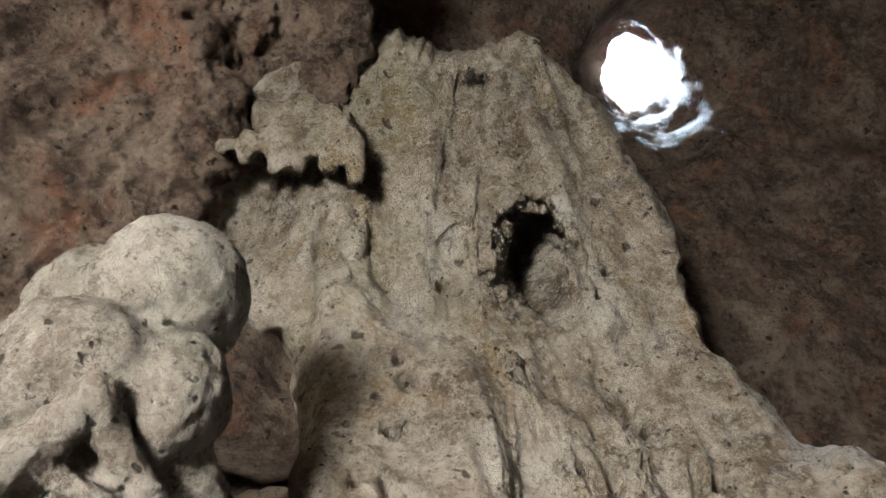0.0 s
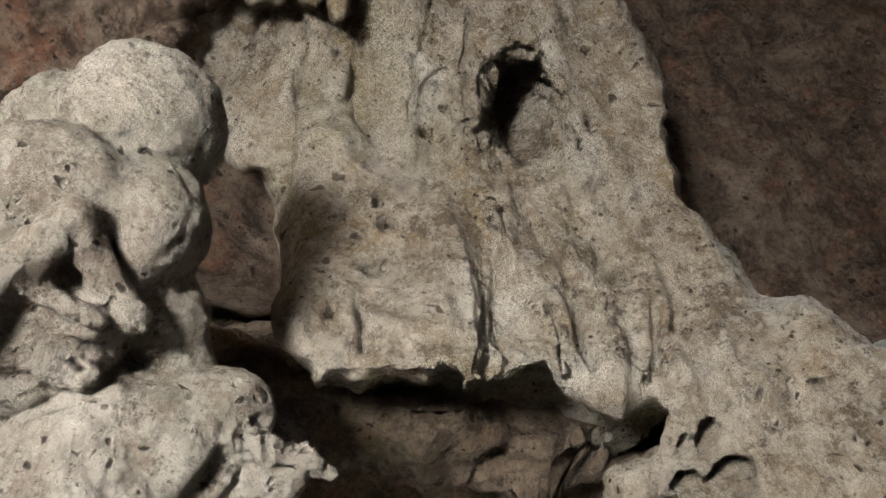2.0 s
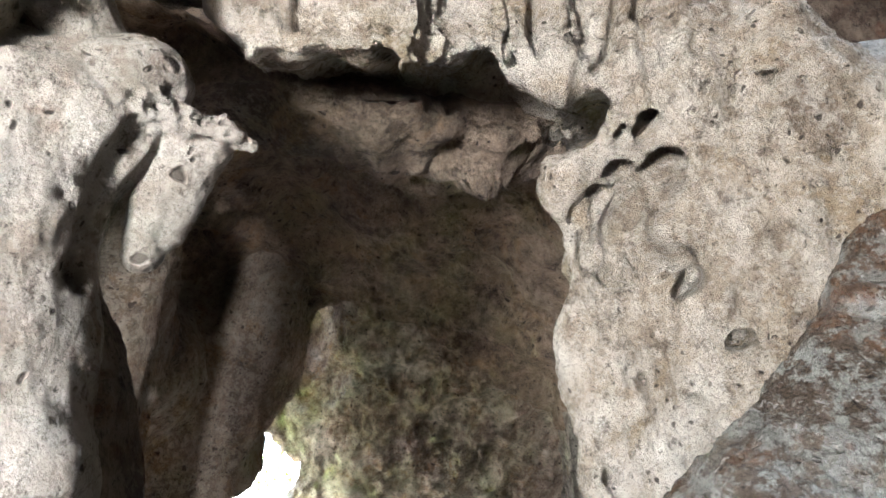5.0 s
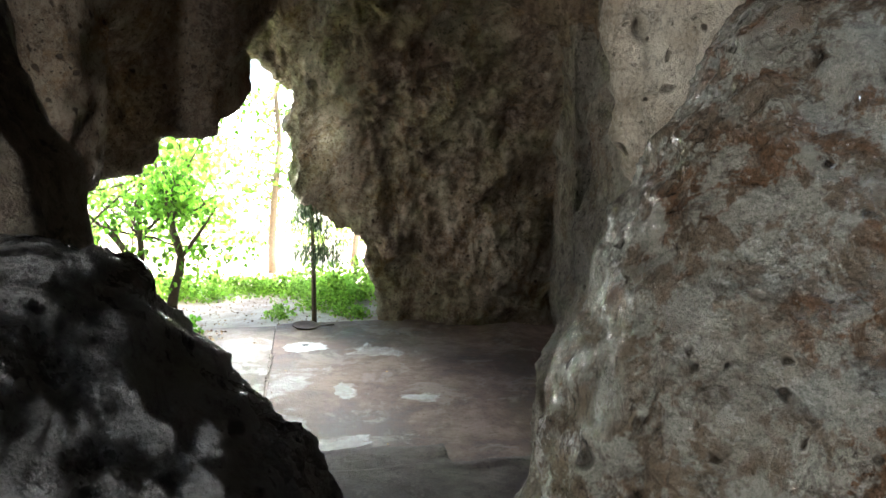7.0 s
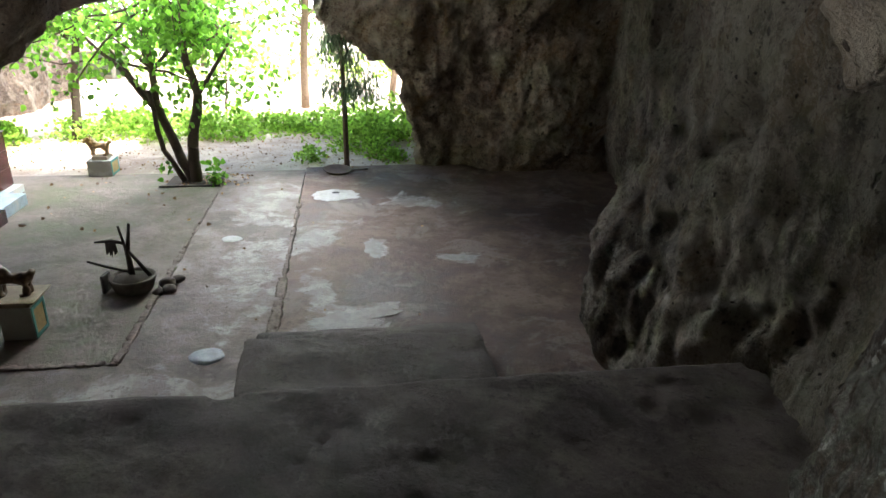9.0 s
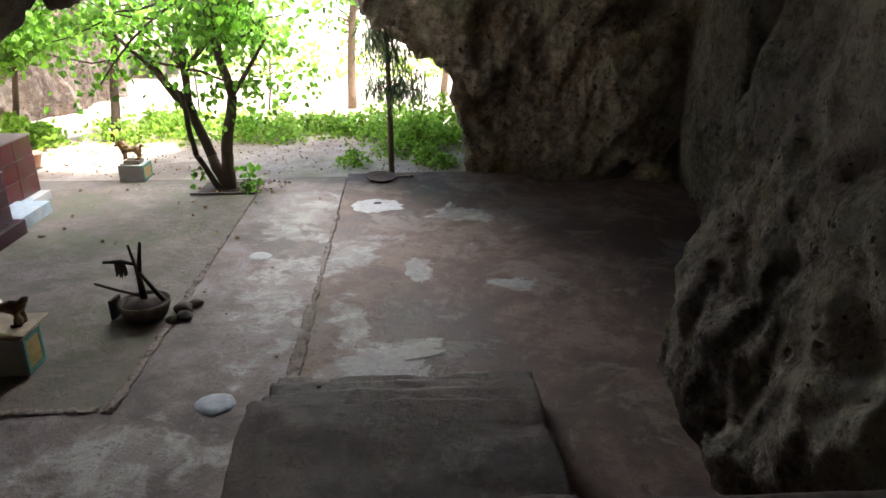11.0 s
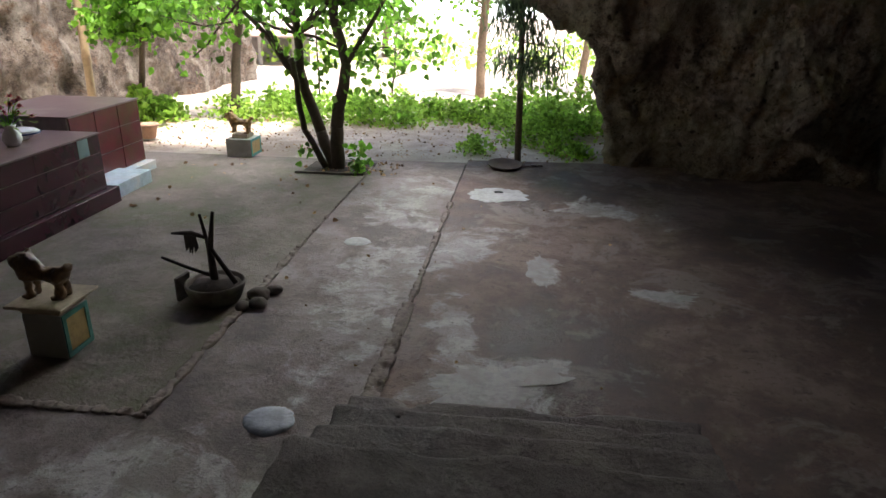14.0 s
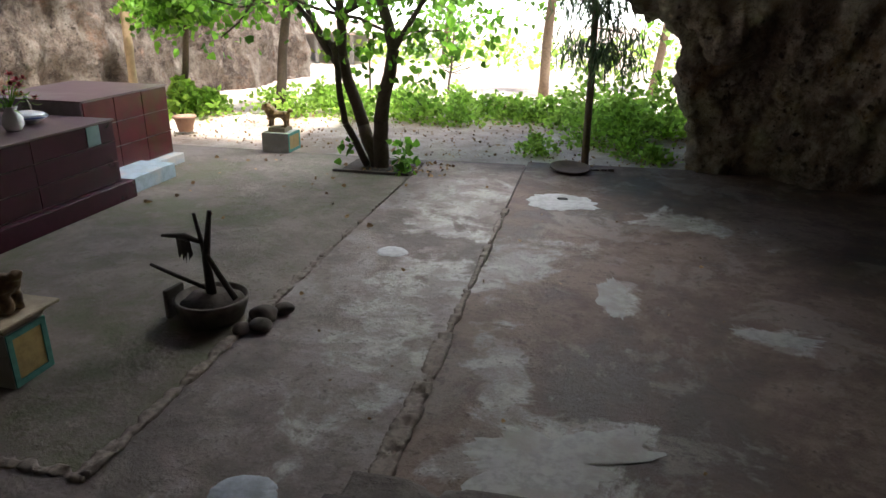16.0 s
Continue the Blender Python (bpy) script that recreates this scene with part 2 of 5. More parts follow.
def stone(name, dark, mid, light, stain, rough=(0.75, 0.95), streak=0.35, bump=1.0, stain_at=(0.52, 0.66), moss=None, wet=0.0, mottle=0.4):
    m, tree, bsdf = nodes_of(name)
    w = Wires(tree)
    broad, medium, fine = w.noise(0.9, 6, 0.65, warp=0.4), w.noise(5, 8, 0.7), w.noise(38, 6, 0.7)
    run = w.noise(2.2, 6, 0.65, w.stretched((1.8, 1.8, streak)))
    body = w.maths("ADD", w.maths("MULTIPLY", broad, 0.45), w.maths("ADD", w.maths("MULTIPLY", medium, 0.3), w.maths("MULTIPLY", run, 0.25)))
    colour = w.ramp(body, (0.42, dark), (0.5, mid), (0.585, light))
    colour = w.mix(w.steps(w.noise(1.7, 7, 0.7, warp=0.6), *stain_at), colour, stain)
    if moss:
        colour = w.mix(w.maths("MULTIPLY", w.steps(w.noise(0.8, 6, 0.65, w.stretched((1, 1, 0.6))), 0.49, 0.66), 0.45), colour, moss)
    patchy = w.steps(w.noise(11, 10, 0.76, warp=0.15), 0.49, 0.54)
    colour = w.mix(w.maths("MULTIPLY", patchy, mottle), colour, light)
    colour = w.mix(w.maths("MULTIPLY", w.steps(fine, 0.52, 0.62), 0.35), colour, light)
    # dark lines painted in for the shade of crevices
    seam = w.maths("ABSOLUTE", w.maths("SUBTRACT", w.noise(2.6, 8, 0.62, w.stretched((1, 1, 0.6)), 0.4), 0.5))
    colour = w.mix(w.maths("MULTIPLY", w.steps(seam, 0.008, 0.0), 0.4), colour, tuple(c * 0.35 for c in dark))
    colour = w.mix(w.maths("MULTIPLY", w.steps(w.noise(13, 8, 0.8), 0.54, 0.63), 0.7), colour, tuple(c * 0.6 for c in dark))
    colour = w.mix(w.maths("MULTIPLY", w.steps(w.noise(30, 6, 0.8, warp=0.3), 0.58, 0.66), 0.8), colour, tuple(c * 0.3 for c in dark))
    # dark dots painted in for the shade inside small pits
    holes = w.node("ShaderNodeTexVoronoi", Vector=w.mix(0.06, w.place, w.node("ShaderNodeTexNoise", Vector=w.place, Scale=16.0).outputs["Color"]), Scale=17.0).outputs["Distance"]
    shaded_pin = w.maths("MULTIPLY", w.steps(holes, 0.2, 0.1), w.steps(w.noise(3, 5, 0.6), 0.46, 0.56))
    colour = w.mix(w.maths("MULTIPLY", shaded_pin, 0.9), colour, tuple(c * 0.25 for c in dark))
    # wider pits, their inner shade painted into the colour too
    wide = w.node("ShaderNodeTexVoronoi", Vector=w.mix(0.1, w.place, w.node("ShaderNodeTexNoise", Vector=w.place, Scale=9.0).outputs["Color"]), Scale=7.5).outputs["Distance"]
    shaded_pit = w.maths("MULTIPLY", w.steps(wide, 0.2, 0.12), w.steps(w.noise(1.6, 5, 0.6), 0.5, 0.56))
    colour = w.mix(w.maths("MULTIPLY", shaded_pit, 0.8), colour, tuple(c * 0.4 for c in dark))
    # hair-thin cracks, darkened likewise as if shaded
    hair = w.maths("ABSOLUTE", w.maths("SUBTRACT", w.noise(8, 9, 0.7, w.stretched((1, 1, 0.45)), 0.5), 0.5))
    colour = w.mix(w.maths("MULTIPLY", w.steps(hair, 0.012, 0.0), 0.45), colour, tuple(c * 0.5 for c in dark))
    tree.links.new(colour, bsdf.inputs["Base Color"])
    gloss = w.node("ShaderNodeMapRange", i0=medium, i1=0.35, i2=0.65, i3=rough[0], i4=rough[1]).outputs[0]
    tree.links.new(gloss, bsdf.inputs["Roughness"])
    bsdf.inputs["Specular IOR Level"].default_value = 0.3 + wet
    crust = w.node("ShaderNodeTexVoronoi", Vector=w.mix(0.12, w.place, w.node("ShaderNodeTexNoise", Vector=w.place, Scale=7.0).outputs["Color"]), Scale=9.0).outputs["Distance"]
    first = w.bump(medium, 1.0, 0.06 * bump, w.bump(w.steps(seam, 0.0, 0.03), 0.8, 0.04 * bump, w.bump(patchy, 0.6, 0.02 * bump)))
    scale = w.bump(crust, 0.8, 0.03 * bump, first)
    second = w.bump(w.noise(15, 9, 0.78, w.stretched((1.2, 1.2, 0.7))), 1.0, 0.045 * bump, scale)
    third = w.bump(shaded_pit, 0.9, -0.05, w.bump(shaded_pin, 0.9, -0.03, w.bump(fine, 1.0, 0.016 * bump, second)))
    tree.links.new(third, bsdf.inputs["Normal"])
    return m


def plain(name, colour, rough=0.7, speckle=0.25, scale=14, bump=0.3, metal=0.0, dirt=None):
    m, tree, bsdf = nodes_of(name)
    w = Wires(tree)
    a, b = w.noise(scale, 6, 0.65), w.noise(scale / 5, 5, 0.6)
    tone = w.mix(w.maths("MULTIPLY", w.steps(a, 0.4, 0.65), speckle), colour, tuple(c * 0.45 for c in colour))
    if dirt:
        tone = w.mix(w.steps(b, 0.48, 0.66), tone, dirt)
    tree.links.new(tone, bsdf.inputs["Base Color"])
    bsdf.inputs["Roughness"].default_value, bsdf.inputs["Metallic"].default_value = rough, metal
    tree.links.new(w.bump(a, bump, 0.006), bsdf.inputs["Normal"])
    return m


def leafy(name, light, dark):
    m, tree, bsdf = nodes_of(name)
    w = Wires(tree)
    pick = tree.nodes.new("ShaderNodeNewGeometry").outputs["Random Per Island"]
    tree.links.new(w.ramp(pick, (0.0, dark), (0.55, light), (1.0, tuple(c * 1.25 for c in light))), bsdf.inputs["Base Color"])
    bsdf.inputs["Roughness"].default_value = 0.45
    thin = tree.nodes.new("ShaderNodeBsdfTranslucent")
    tree.links.new(w.ramp(pick, (0.0, dark), (1.0, tuple(min(1, c * 2.2) for c in light))), thin.inputs["Color"])
    mixer = tree.nodes.new("ShaderNodeMixShader")
    mixer.inputs[0].default_value = 0.55
    tree.links.new(bsdf.outputs[0], mixer.inputs[1])
    tree.links.new(thin.outputs[0], mixer.inputs[2])
    tree.links.new(mixer.outputs[0], tree.nodes["Material Output"].inputs["Surface"])
    return m


BEIGE = stone("beige_limestone", (0.16, 0.115, 0.075), (0.4, 0.325, 0.235), (0.68, 0.62, 0.52), (0.34, 0.25, 0.145), moss=(0.33, 0.285, 0.14), bump=2.2)
PALE = stone("pale_limestone", (0.17, 0.13, 0.095), (0.36, 0.3, 0.235), (0.56, 0.51, 0.43), (0.26, 0.19, 0.14), moss=(0.3, 0.31, 0.24), bump=2.1)
BROWN = stone("brown_limestone", (0.05, 0.032, 0.022), (0.145, 0.095, 0.066), (0.31, 0.24, 0.175), (0.25, 0.12, 0.07))
GREY = stone("grey_limestone", (0.14, 0.1, 0.075), (0.31, 0.235, 0.17), (0.52, 0.45, 0.35), (0.3, 0.19, 0.1), moss=(0.2, 0.19, 0.12))
# darker copy of the grey stone: the right wall's shade put into its colour
SIDE_SHADE = stone("shaded_side_limestone", (0.09, 0.075, 0.06), (0.24, 0.205, 0.165), (0.44, 0.4, 0.33), (0.2, 0.14, 0.09), moss=(0.2, 0.2, 0.13))
UMBER = stone("umber_limestone", (0.07, 0.048, 0.032), (0.19, 0.135, 0.092), (0.36, 0.28, 0.2), (0.24, 0.15, 0.08), moss=(0.2, 0.17, 0.09))
# limestone darkened in its colour to carry the shade inside the cleft
CLEFT_SHADE = stone("shaded_cleft_limestone", (0.07, 0.055, 0.042), (0.17, 0.135, 0.1), (0.34, 0.3, 0.235), (0.17, 0.1, 0.055))
WET = stone("wet_worn_limestone", (0.09, 0.065, 0.045), (0.165, 0.13, 0.095), (0.36, 0.36, 0.32), (0.14, 0.08, 0.045), rough=(0.06, 0.34), bump=2.4, stain_at=(0.5, 0.56), wet=0.4, mottle=0.7)
DARK_WET = stone("dark_wet_limestone", (0.085, 0.08, 0.08), (0.2, 0.195, 0.195), (0.36, 0.37, 0.38), (0.22, 0.12, 0.065), rough=(0.14, 0.5), bump=1.8, stain_at=(0.55, 0.66), wet=0.3)
CLIFF = stone("weathered_cliff_limestone", (0.06, 0.042, 0.032), (0.16, 0.12, 0.09), (0.36, 0.32, 0.27), (0.17, 0.1, 0.06), streak=0.2, bump=1.5, mottle=0.3)
LEAF = leafy("broad_green_leaf", (0.14, 0.3, 0.03), (0.05, 0.13, 0.015))
WEED = leafy("weed_green_leaf", (0.3, 0.46, 0.08), (0.16, 0.29, 0.04))
DULL = leafy("dull_green_needle", (0.12, 0.17, 0.09), (0.05, 0.08, 0.04))
BARK = plain("dark_bark", (0.09, 0.065, 0.045), 0.9, 0.5, 30, 0.8)
PALE_BARK = plain("pale_bark", (0.22, 0.16, 0.11), 0.9, 0.5, 25, 0.8)

# ---- cave: large structure ----
NONE = lambda p: np.zeros(len(p), np.float32)


def slope_of(f, p, e=0.012):
    """Outward direction of a distance field."""
    d = f(p)
    n = np.stack([f(p + np.array(s, np.float32) * e) - d for s in ((1, 0, 0), (0, 1, 0), (0, 0, 1))], 1)
    return d, n / (np.linalg.norm(n, axis=1)[:, None] + 1e-9)


def split(verts, quads):
    """Every quad becomes four."""
    pairs = np.sort(np.concatenate([quads[:, (k, (k + 1) % 4)] for k in range(4)]), axis=1)
    keys, back = np.unique(pairs[:, 0] * len(verts) + pairs[:, 1], return_inverse=True)
    mids = (verts[keys // len(verts)] + verts[keys % len(verts)]) / 2
    n, m = len(verts), len(quads)
    e = [n + back[k * m:(k + 1) * m] for k in range(4)]
    c = n + len(keys) + np.arange(m)
    out = np.concatenate([np.stack(q, 1) for q in ((quads[:, 0], e[0], c, e[3]), (quads[:, 1], e[1], c, e[0]), (quads[:, 2], e[2], c, e[1]), (quads[:, 3], e[3], c, e[2]))])
    return np.concatenate([verts, mids, verts[quads].mean(1)]), out


def face_normals(verts, quads):
    a, b, c, d = (verts[quads[:, k]] for k in range(4))
    n = np.cross(c - a, d - b)
    return n / (np.linalg.norm(n, axis=1)[:, None] + 1e-12)


def sculpt(name, base, relief, lo, hi, h, material, label, category="rock formation", kind="", levels=2, heart=None, reach=99.0, parent=None):
    """A rock meshed coarsely, made finer where it faces the hollow round heart, then carved by relief along its normals."""
    verts, quads = surface(base, NONE, lo, hi, h)
    rest = np.zeros((0, 4), np.int64)
    if heart is not None:
        mid = verts[quads].mean(1)
        way = np.asarray(heart) - mid
        far = np.linalg.norm(way, axis=1)
        front = (face_normals(verts, quads) * way).sum(1) / far > -0.35
        front &= far < reach
        rest, quads = quads[~front], quads[front]
    for k in range(levels):
        verts, quads = split(verts, quads)
    p = verts.astype(np.float32)
    for k in range(2):
        d, n = slope_of(base, p)
        p -= n * np.clip(d, -h, h)[:, None] * 0.9
    faces = np.concatenate([quads, rest])
    fn = face_normals(p, faces)
    n = np.zeros_like(p)
    for k in range(4):
        for axis in range(3):
            n[:, axis] += np.bincount(faces[:, k], fn[:, axis], len(p))
    n /= np.linalg.norm(n, axis=1)[:, None] + 1e-9
    p += n * relief(p)[:, None]
    ob = new(name, quad_mesh(name, p, faces))
    ob.data.materials.append(material)
    if parent:
        ob.parent = parent
        ob.matrix_parent_inverse = parent.matrix_world.inverted()
        ob["label"] = label
        return ob
    return tagged(ob, label, category, kind=kind)


def hollow(d, edge, depth):
    """Carving for a distance to hollows."""
    f = np.clip(-d / edge, 0, 1)
    return -depth * f * f * (3 - 2 * f)


def soft(x, lo, hi):
    f = np.clip((x - lo) / (hi - lo), 0, 1)
    return f * f * (3 - 2 * f)


def line_distance(u, v, pts):
    """Distance to a broken line in the plane."""
    best = np.full(len(u), 9.0, np.float32)
    for (ax, ay), (bx, by) in zip(pts, pts[1:]):
        ex, ey = bx - ax, by - ay
        t = np.clip(((u - ax) * ex + (v - ay) * ey) / (ex * ex + ey * ey), 0, 1)
        best = np.minimum(best, np.hypot(u - ax - t * ex, v - ay - t * ey))
    return best


# the camera's first eye and view axes, which the vault rock is fitted to
EYE0 = np.array((0.02, 0.0, 2.87), np.float32)
UP_DIR = np.array((-0.003, 0.515, 0.857), np.float32)
SIDE = np.array((1, 0.006, 0), np.float32)
OVER = np.array((0.0, -0.857, 0.515), np.float32)


def view_place(p):
    """Where a place lies seen from the camera's first eye: across, up, and how far."""
    q = p - EYE0
    r = np.linalg.norm(q, axis=1) + 1e-6
    ahead = np.maximum(q @ UP_DIR, 0.05 * r)
    return (q @ SIDE) / ahead, (q @ OVER) / ahead, r, ahead


def dome(p, outline, reach, depth, round_off=0.12):
    """Rock of the upper chamber's vault: an outline fitted to the camera's first view, pushed out from its eye, from
    the inner radius reach, so deep.
    """
    u, v, r, ahead = view_place(p)
    edge = np.clip(poly(u, v, outline) * ahead, -2, 2)
    edge = np.where((p - EYE0) @ UP_DIR < 0.1 * r, 2.0, edge)
    inner = reach(u, v)
    return smax(smax(inner - r, r - inner - (depth(u, v) if callable(depth) else depth), 0.2), edge, round_off)


PANEL = [(-0.2, -0.03), (-0.12, -0.02), (-0.078, -0.087), (-0.01, -0.135), (0.055, -0.14), (0.1, -0.22), (0.13, -0.37), (0.145, -0.6), (-0.2, -0.6), (-0.215, -0.3)]
RIBS = [[(0.05, 0.12), (0.045, 0.0), (0.06, -0.1), (0.12, -0.19), (0.17, -0.32)], [(0.02, 0.05), (-0.03, 0.0), (-0.028, -0.1)], [(0.1, -0.16), (0.19, -0.27), (0.225, -0.42)],
        [(-0.02, 0.2), (-0.025, 0.05)], [(0.1, 0.26), (0.17, 0.1), (0.2, 0.0), (0.24, -0.12)], [(0.15, -0.14), (0.26, -0.25), (0.33, -0.4)], [(-0.2, 0.0), (-0.19, 0.08)], [(-0.13, 0.0), (-0.15, 0.06)]]
CRACKS = [[(-0.02, 0.05), (-0.026, -0.02), (-0.03, -0.11)], [(-0.085, -0.39), (-0.09, -0.33)], [(0.37, -0.32), (0.385, -0.4), (0.375, -0.44)], [(0.245, -0.31), (0.26, -0.38), (0.285, -0.42)], [(0.28, -0.22), (0.27, -0.29)]]


def curtain_reach(u, v):
    r = 3.65 + 2.9 * np.maximum(v, -0.42) + 0.3 * np.abs(u - 0.1)
    # the hanging panel stands out; the wall above it steps back
    r = r - 0.2 * soft(-poly(u, v, PANEL), -0.012, 0.03) + 0.2 * soft(-u, 0.2, 0.34)
    for pts in RIBS:
        r = r - 0.11 * np.exp(-(line_distance(u, v, pts) / 0.017) ** 2)
    # tall smooth niche, deeper on one side, and the hollow under the top ledge
    a, b = (u - 0.14) / 0.062, (v + 0.03 + 0.3 * (u - 0.14)) / 0.096
    r = r + soft(1.08 - np.hypot(a, b), 0.0, 0.3) * np.clip(0.8 - 0.45 * a, 0.25, 1.2) * (1 + 0.3 * np.clip(b, -1, 1))
    r = r + 0.35 * np.exp(-((u - 0.06) / 0.028) ** 2 - ((v - 0.243) / 0.02) ** 2)
    r = r + 0.25 * np.exp(-((u + 0.27) / 0.07) ** 2 - ((v - 0.05) / 0.06) ** 2)
    # eaten pocket where the leg meets the rim
    r = r + 0.22 * np.exp(-((u - 0.5) / 0.07) ** 2 - ((v + 0.72) / 0.13) ** 2)
    return r


def curtain(p):
    outline = [(-0.16, -0.455), (-0.2, -0.37), (-0.215, -0.24), (-0.235, -0.12), (-0.3, -0.08), (-0.4, 0.0), (-0.45, 0.12), (-0.4, 0.3), (-0.12, 0.345), (0.014, 0.287), (0.06, 0.3),
               (0.114, 0.318), (0.168, 0.278), (0.248, 0.186), (0.3, 0.1), (0.345, 0.027), (0.344, -0.031), (0.399, -0.148), (0.528, -0.284), (0.657, -0.349), (0.79, -0.42), (1.3, -0.6), (1.8, -1.2), (1.9, -2.4), (1.0, -2.4),
               (0.869, -2.12), (0.684, -1.69), (0.555, -1.32), (0.43, -0.99), (0.418, -0.855), (0.385, -0.75), (0.345, -0.66), (0.33, -0.61), (0.41, -0.576), (0.414, -0.49),
               (0.327, -0.478), (0.232, -0.465), (0.201, -0.415), (0.145, -0.447), (0.101, -0.475), (0.045, -0.43), (0.02, -0.445), (-0.031, -0.44), (-0.094, -0.455)]
    deep = lambda u, v: 0.45 + 1.0 * np.clip((v + 0.62) / 0.3, 0, 1)
    return smin(dome(p, outline, curtain_reach, deep, 0.05), egg(p, (0.6, 3.3, 5.6), (1.1, 0.9, 0.9)), 0.1)


# single hollows on the curtain: across, up, half width, half height
HOLES = [(0.005, -0.049, 0.01, 0.011), (-0.055, -0.257, 0.03, 0.02), (-0.132, -0.345, 0.007, 0.011), (0.246, -0.035, 0.012, 0.007), (0.232, -0.064, 0.005, 0.007), (0.125, -0.35, 0.009, 0.01), (0.446, -0.551, 0.01, 0.016),
         (0.458, -0.62, 0.022, 0.022), (0.526, -0.61, 0.032, 0.03), (0.42, -0.237, 0.011, 0.008), (-0.053, -0.187, 0.013, 0.012), (-0.066, -0.155, 0.008, 0.012), (0.172, -0.324, 0.007, 0.01), (0.313, -0.258, 0.013, 0.015)]
MORE_HOLES = [(0.406, -0.335, 0.008, 0.018), (0.381, -0.396, 0.007, 0.012), (0.484, -0.539, 0.02, 0.026), (0.67, -0.876, 0.026, 0.036), (0.512, -0.841, 0.03, 0.02), (0.838, -1.03, 0.03, 0.03), (0.57, -0.8, 0.05, 0.03), (0.63, -0.815, 0.025, 0.03),
              (0.213, -0.316, 0.006, 0.008), (0.318, -0.145, 0.009, 0.006), (0.288, -0.132, 0.006, 0.006), (0.0, -0.28, 0.01, 0.006), (0.16, -0.02, 0.006, 0.008), (0.435, -0.67, 0.02, 0.014), (0.56, -0.665, 0.02, 0.035)]


def curtain_relief(p):
    u, v, r, ahead = view_place(p)
    # flutes spread downwards from the top
    s = (u - 0.06) / (0.5 - v)
    flow = np.stack([s * 9, v * 2.2, 0 * u], 1).astype(np.float32)
    d = 0.03 * fbm(flow, 1.0, 4, 21, 0.5) + 0.05 * fbm(p, 0.45, 4, 11, 0.55) + 0.018 * ridged(flow * 1.3, (1, 1.3, 1), 3, 5)
    d += 0.012 * fbm(p, (0.08, 0.08, 0.12), 4, 41, 0.65)
    plain_panel = soft(-poly(u, v, PANEL), -0.01, 0.03) * soft(v, -0.42, -0.3)
    d *= 1 - 0.55 * plain_panel
    # crumbled lower skin
    d += 0.012 * ridged(p, (0.09, 0.09, 0.16), 3, 77) * soft(-v, 0.22, 0.36)
    for pts in CRACKS:
        d -= 0.08 * np.exp(-(line_distance(u, v, pts) / 0.0055) ** 2)
    ragged = 0.22 * vnoise(p, 0.06, 3)
    for a, b, ra, rb in HOLES + MORE_HOLES:
        k = np.hypot((u - a) / ra, (v - b) / rb) + ragged
        d -= min(9.0 * max(ra, rb), 0.22) * soft(1.25 - k, 0.0, 0.35)
    where = soft(vnoise(p, 0.55, 71) + 0.9 * soft(u, 0.1, 0.3), 0.0, 0.5)
    d += where * hollow(pits(p, 0.12, 0.5, 0.03, 31, (1, 1, 1.4)), 0.013, 0.075)
    d += hollow(pits(p, 0.24, 0.25, 0.035, 61, (1, 1, 1.6)), 0.016, 0.09)
    return d


HALL = (0.1, -0.4, 3.2)
sculpt("wall_curtain", curtain, curtain_relief, (-2.3, 0.3, 2.2), (3.4, 4.0, 9.3), 0.05, BEIGE, "beige fluted limestone curtain with pits and a tall niche", "cave wall", "structure", 2, HALL, 5.2)


def upper_lobes(p):
    return merge(0.02, egg(p, (-0.79, 1.12, 4.5), (0.22, 0.24, 0.24)), egg(p, (-1.02, 1.2, 4.5), (0.2, 0.22, 0.22)))


def middle_lobes(p):
    return merge(0.03, egg(p, (-0.94, 1.2, 4.2), (0.27, 0.25, 0.23)), egg(p, (-0.7, 1.24, 4.2), (0.15, 0.17, 0.2)), rod(p, (-0.7, 1.42, 4.1), (-0.6, 1.6, 3.9), 0.12, 0.1))


def crag(p):
    # a wedge with a sharp crest and slanting ledges
    x, y, z = p.T
    body = merge(0.03, egg(p, (-1.0, 1.34, 3.93), (0.3, 0.22, 0.22)), rod(p, (-1.2, 1.5, 4.1), (-1.2, 1.9, 3.2), 0.22, 0.3))
    body = merge(0.015, body, rod(p, (-0.79, 1.07, 4.03), (-0.66, 1.28, 3.9), 0.05, 0.045), rod(p, (-0.79, 1.07, 4.03), (-0.96, 1.1, 3.74), 0.05, 0.07), rod(p, (-0.95, 1.1, 3.88), (-0.74, 1.22, 3.84), 0.05, 0.045), rod(p, (-1.02, 1.16, 3.78), (-0.76, 1.34, 3.78), 0.06, 0.04))
    return smax(body, -rod(p, (-1.0, 1.06, 3.86), (-0.7, 1.24, 3.8), 0.02, 0.015), 0.015)


def lower_lobe(p):
    d = merge(0.06, egg(p, (-0.68, 1.62, 3.76), (0.27, 0.2, 0.24)), egg(p, (-0.86, 1.6, 3.5), (0.28, 0.2, 0.32)), egg(p, (-0.5, 1.6, 3.86), (0.14, 0.14, 0.12)), rod(p, (-0.76, 1.6, 3.7), (-0.8, 1.7, 3.1), 0.23, 0.23), rod(p, (-0.72, 1.72, 3.2), (-0.66, 1.8, 2.8), 0.2, 0.16),
              rod(p, (-0.62, 1.72, 2.86), (-0.62, 1.78, 2.1), 0.17, 0.26), rod(p, (-1.4, 1.7, 4.2), (-1.2, 2.0, 2.4), 0.35, 0.45))
    return smax(d, -rod(p, (-0.45, 1.56, 3.68), (-0.6, 1.66, 3.3), 0.03, 0.045), 0.03)


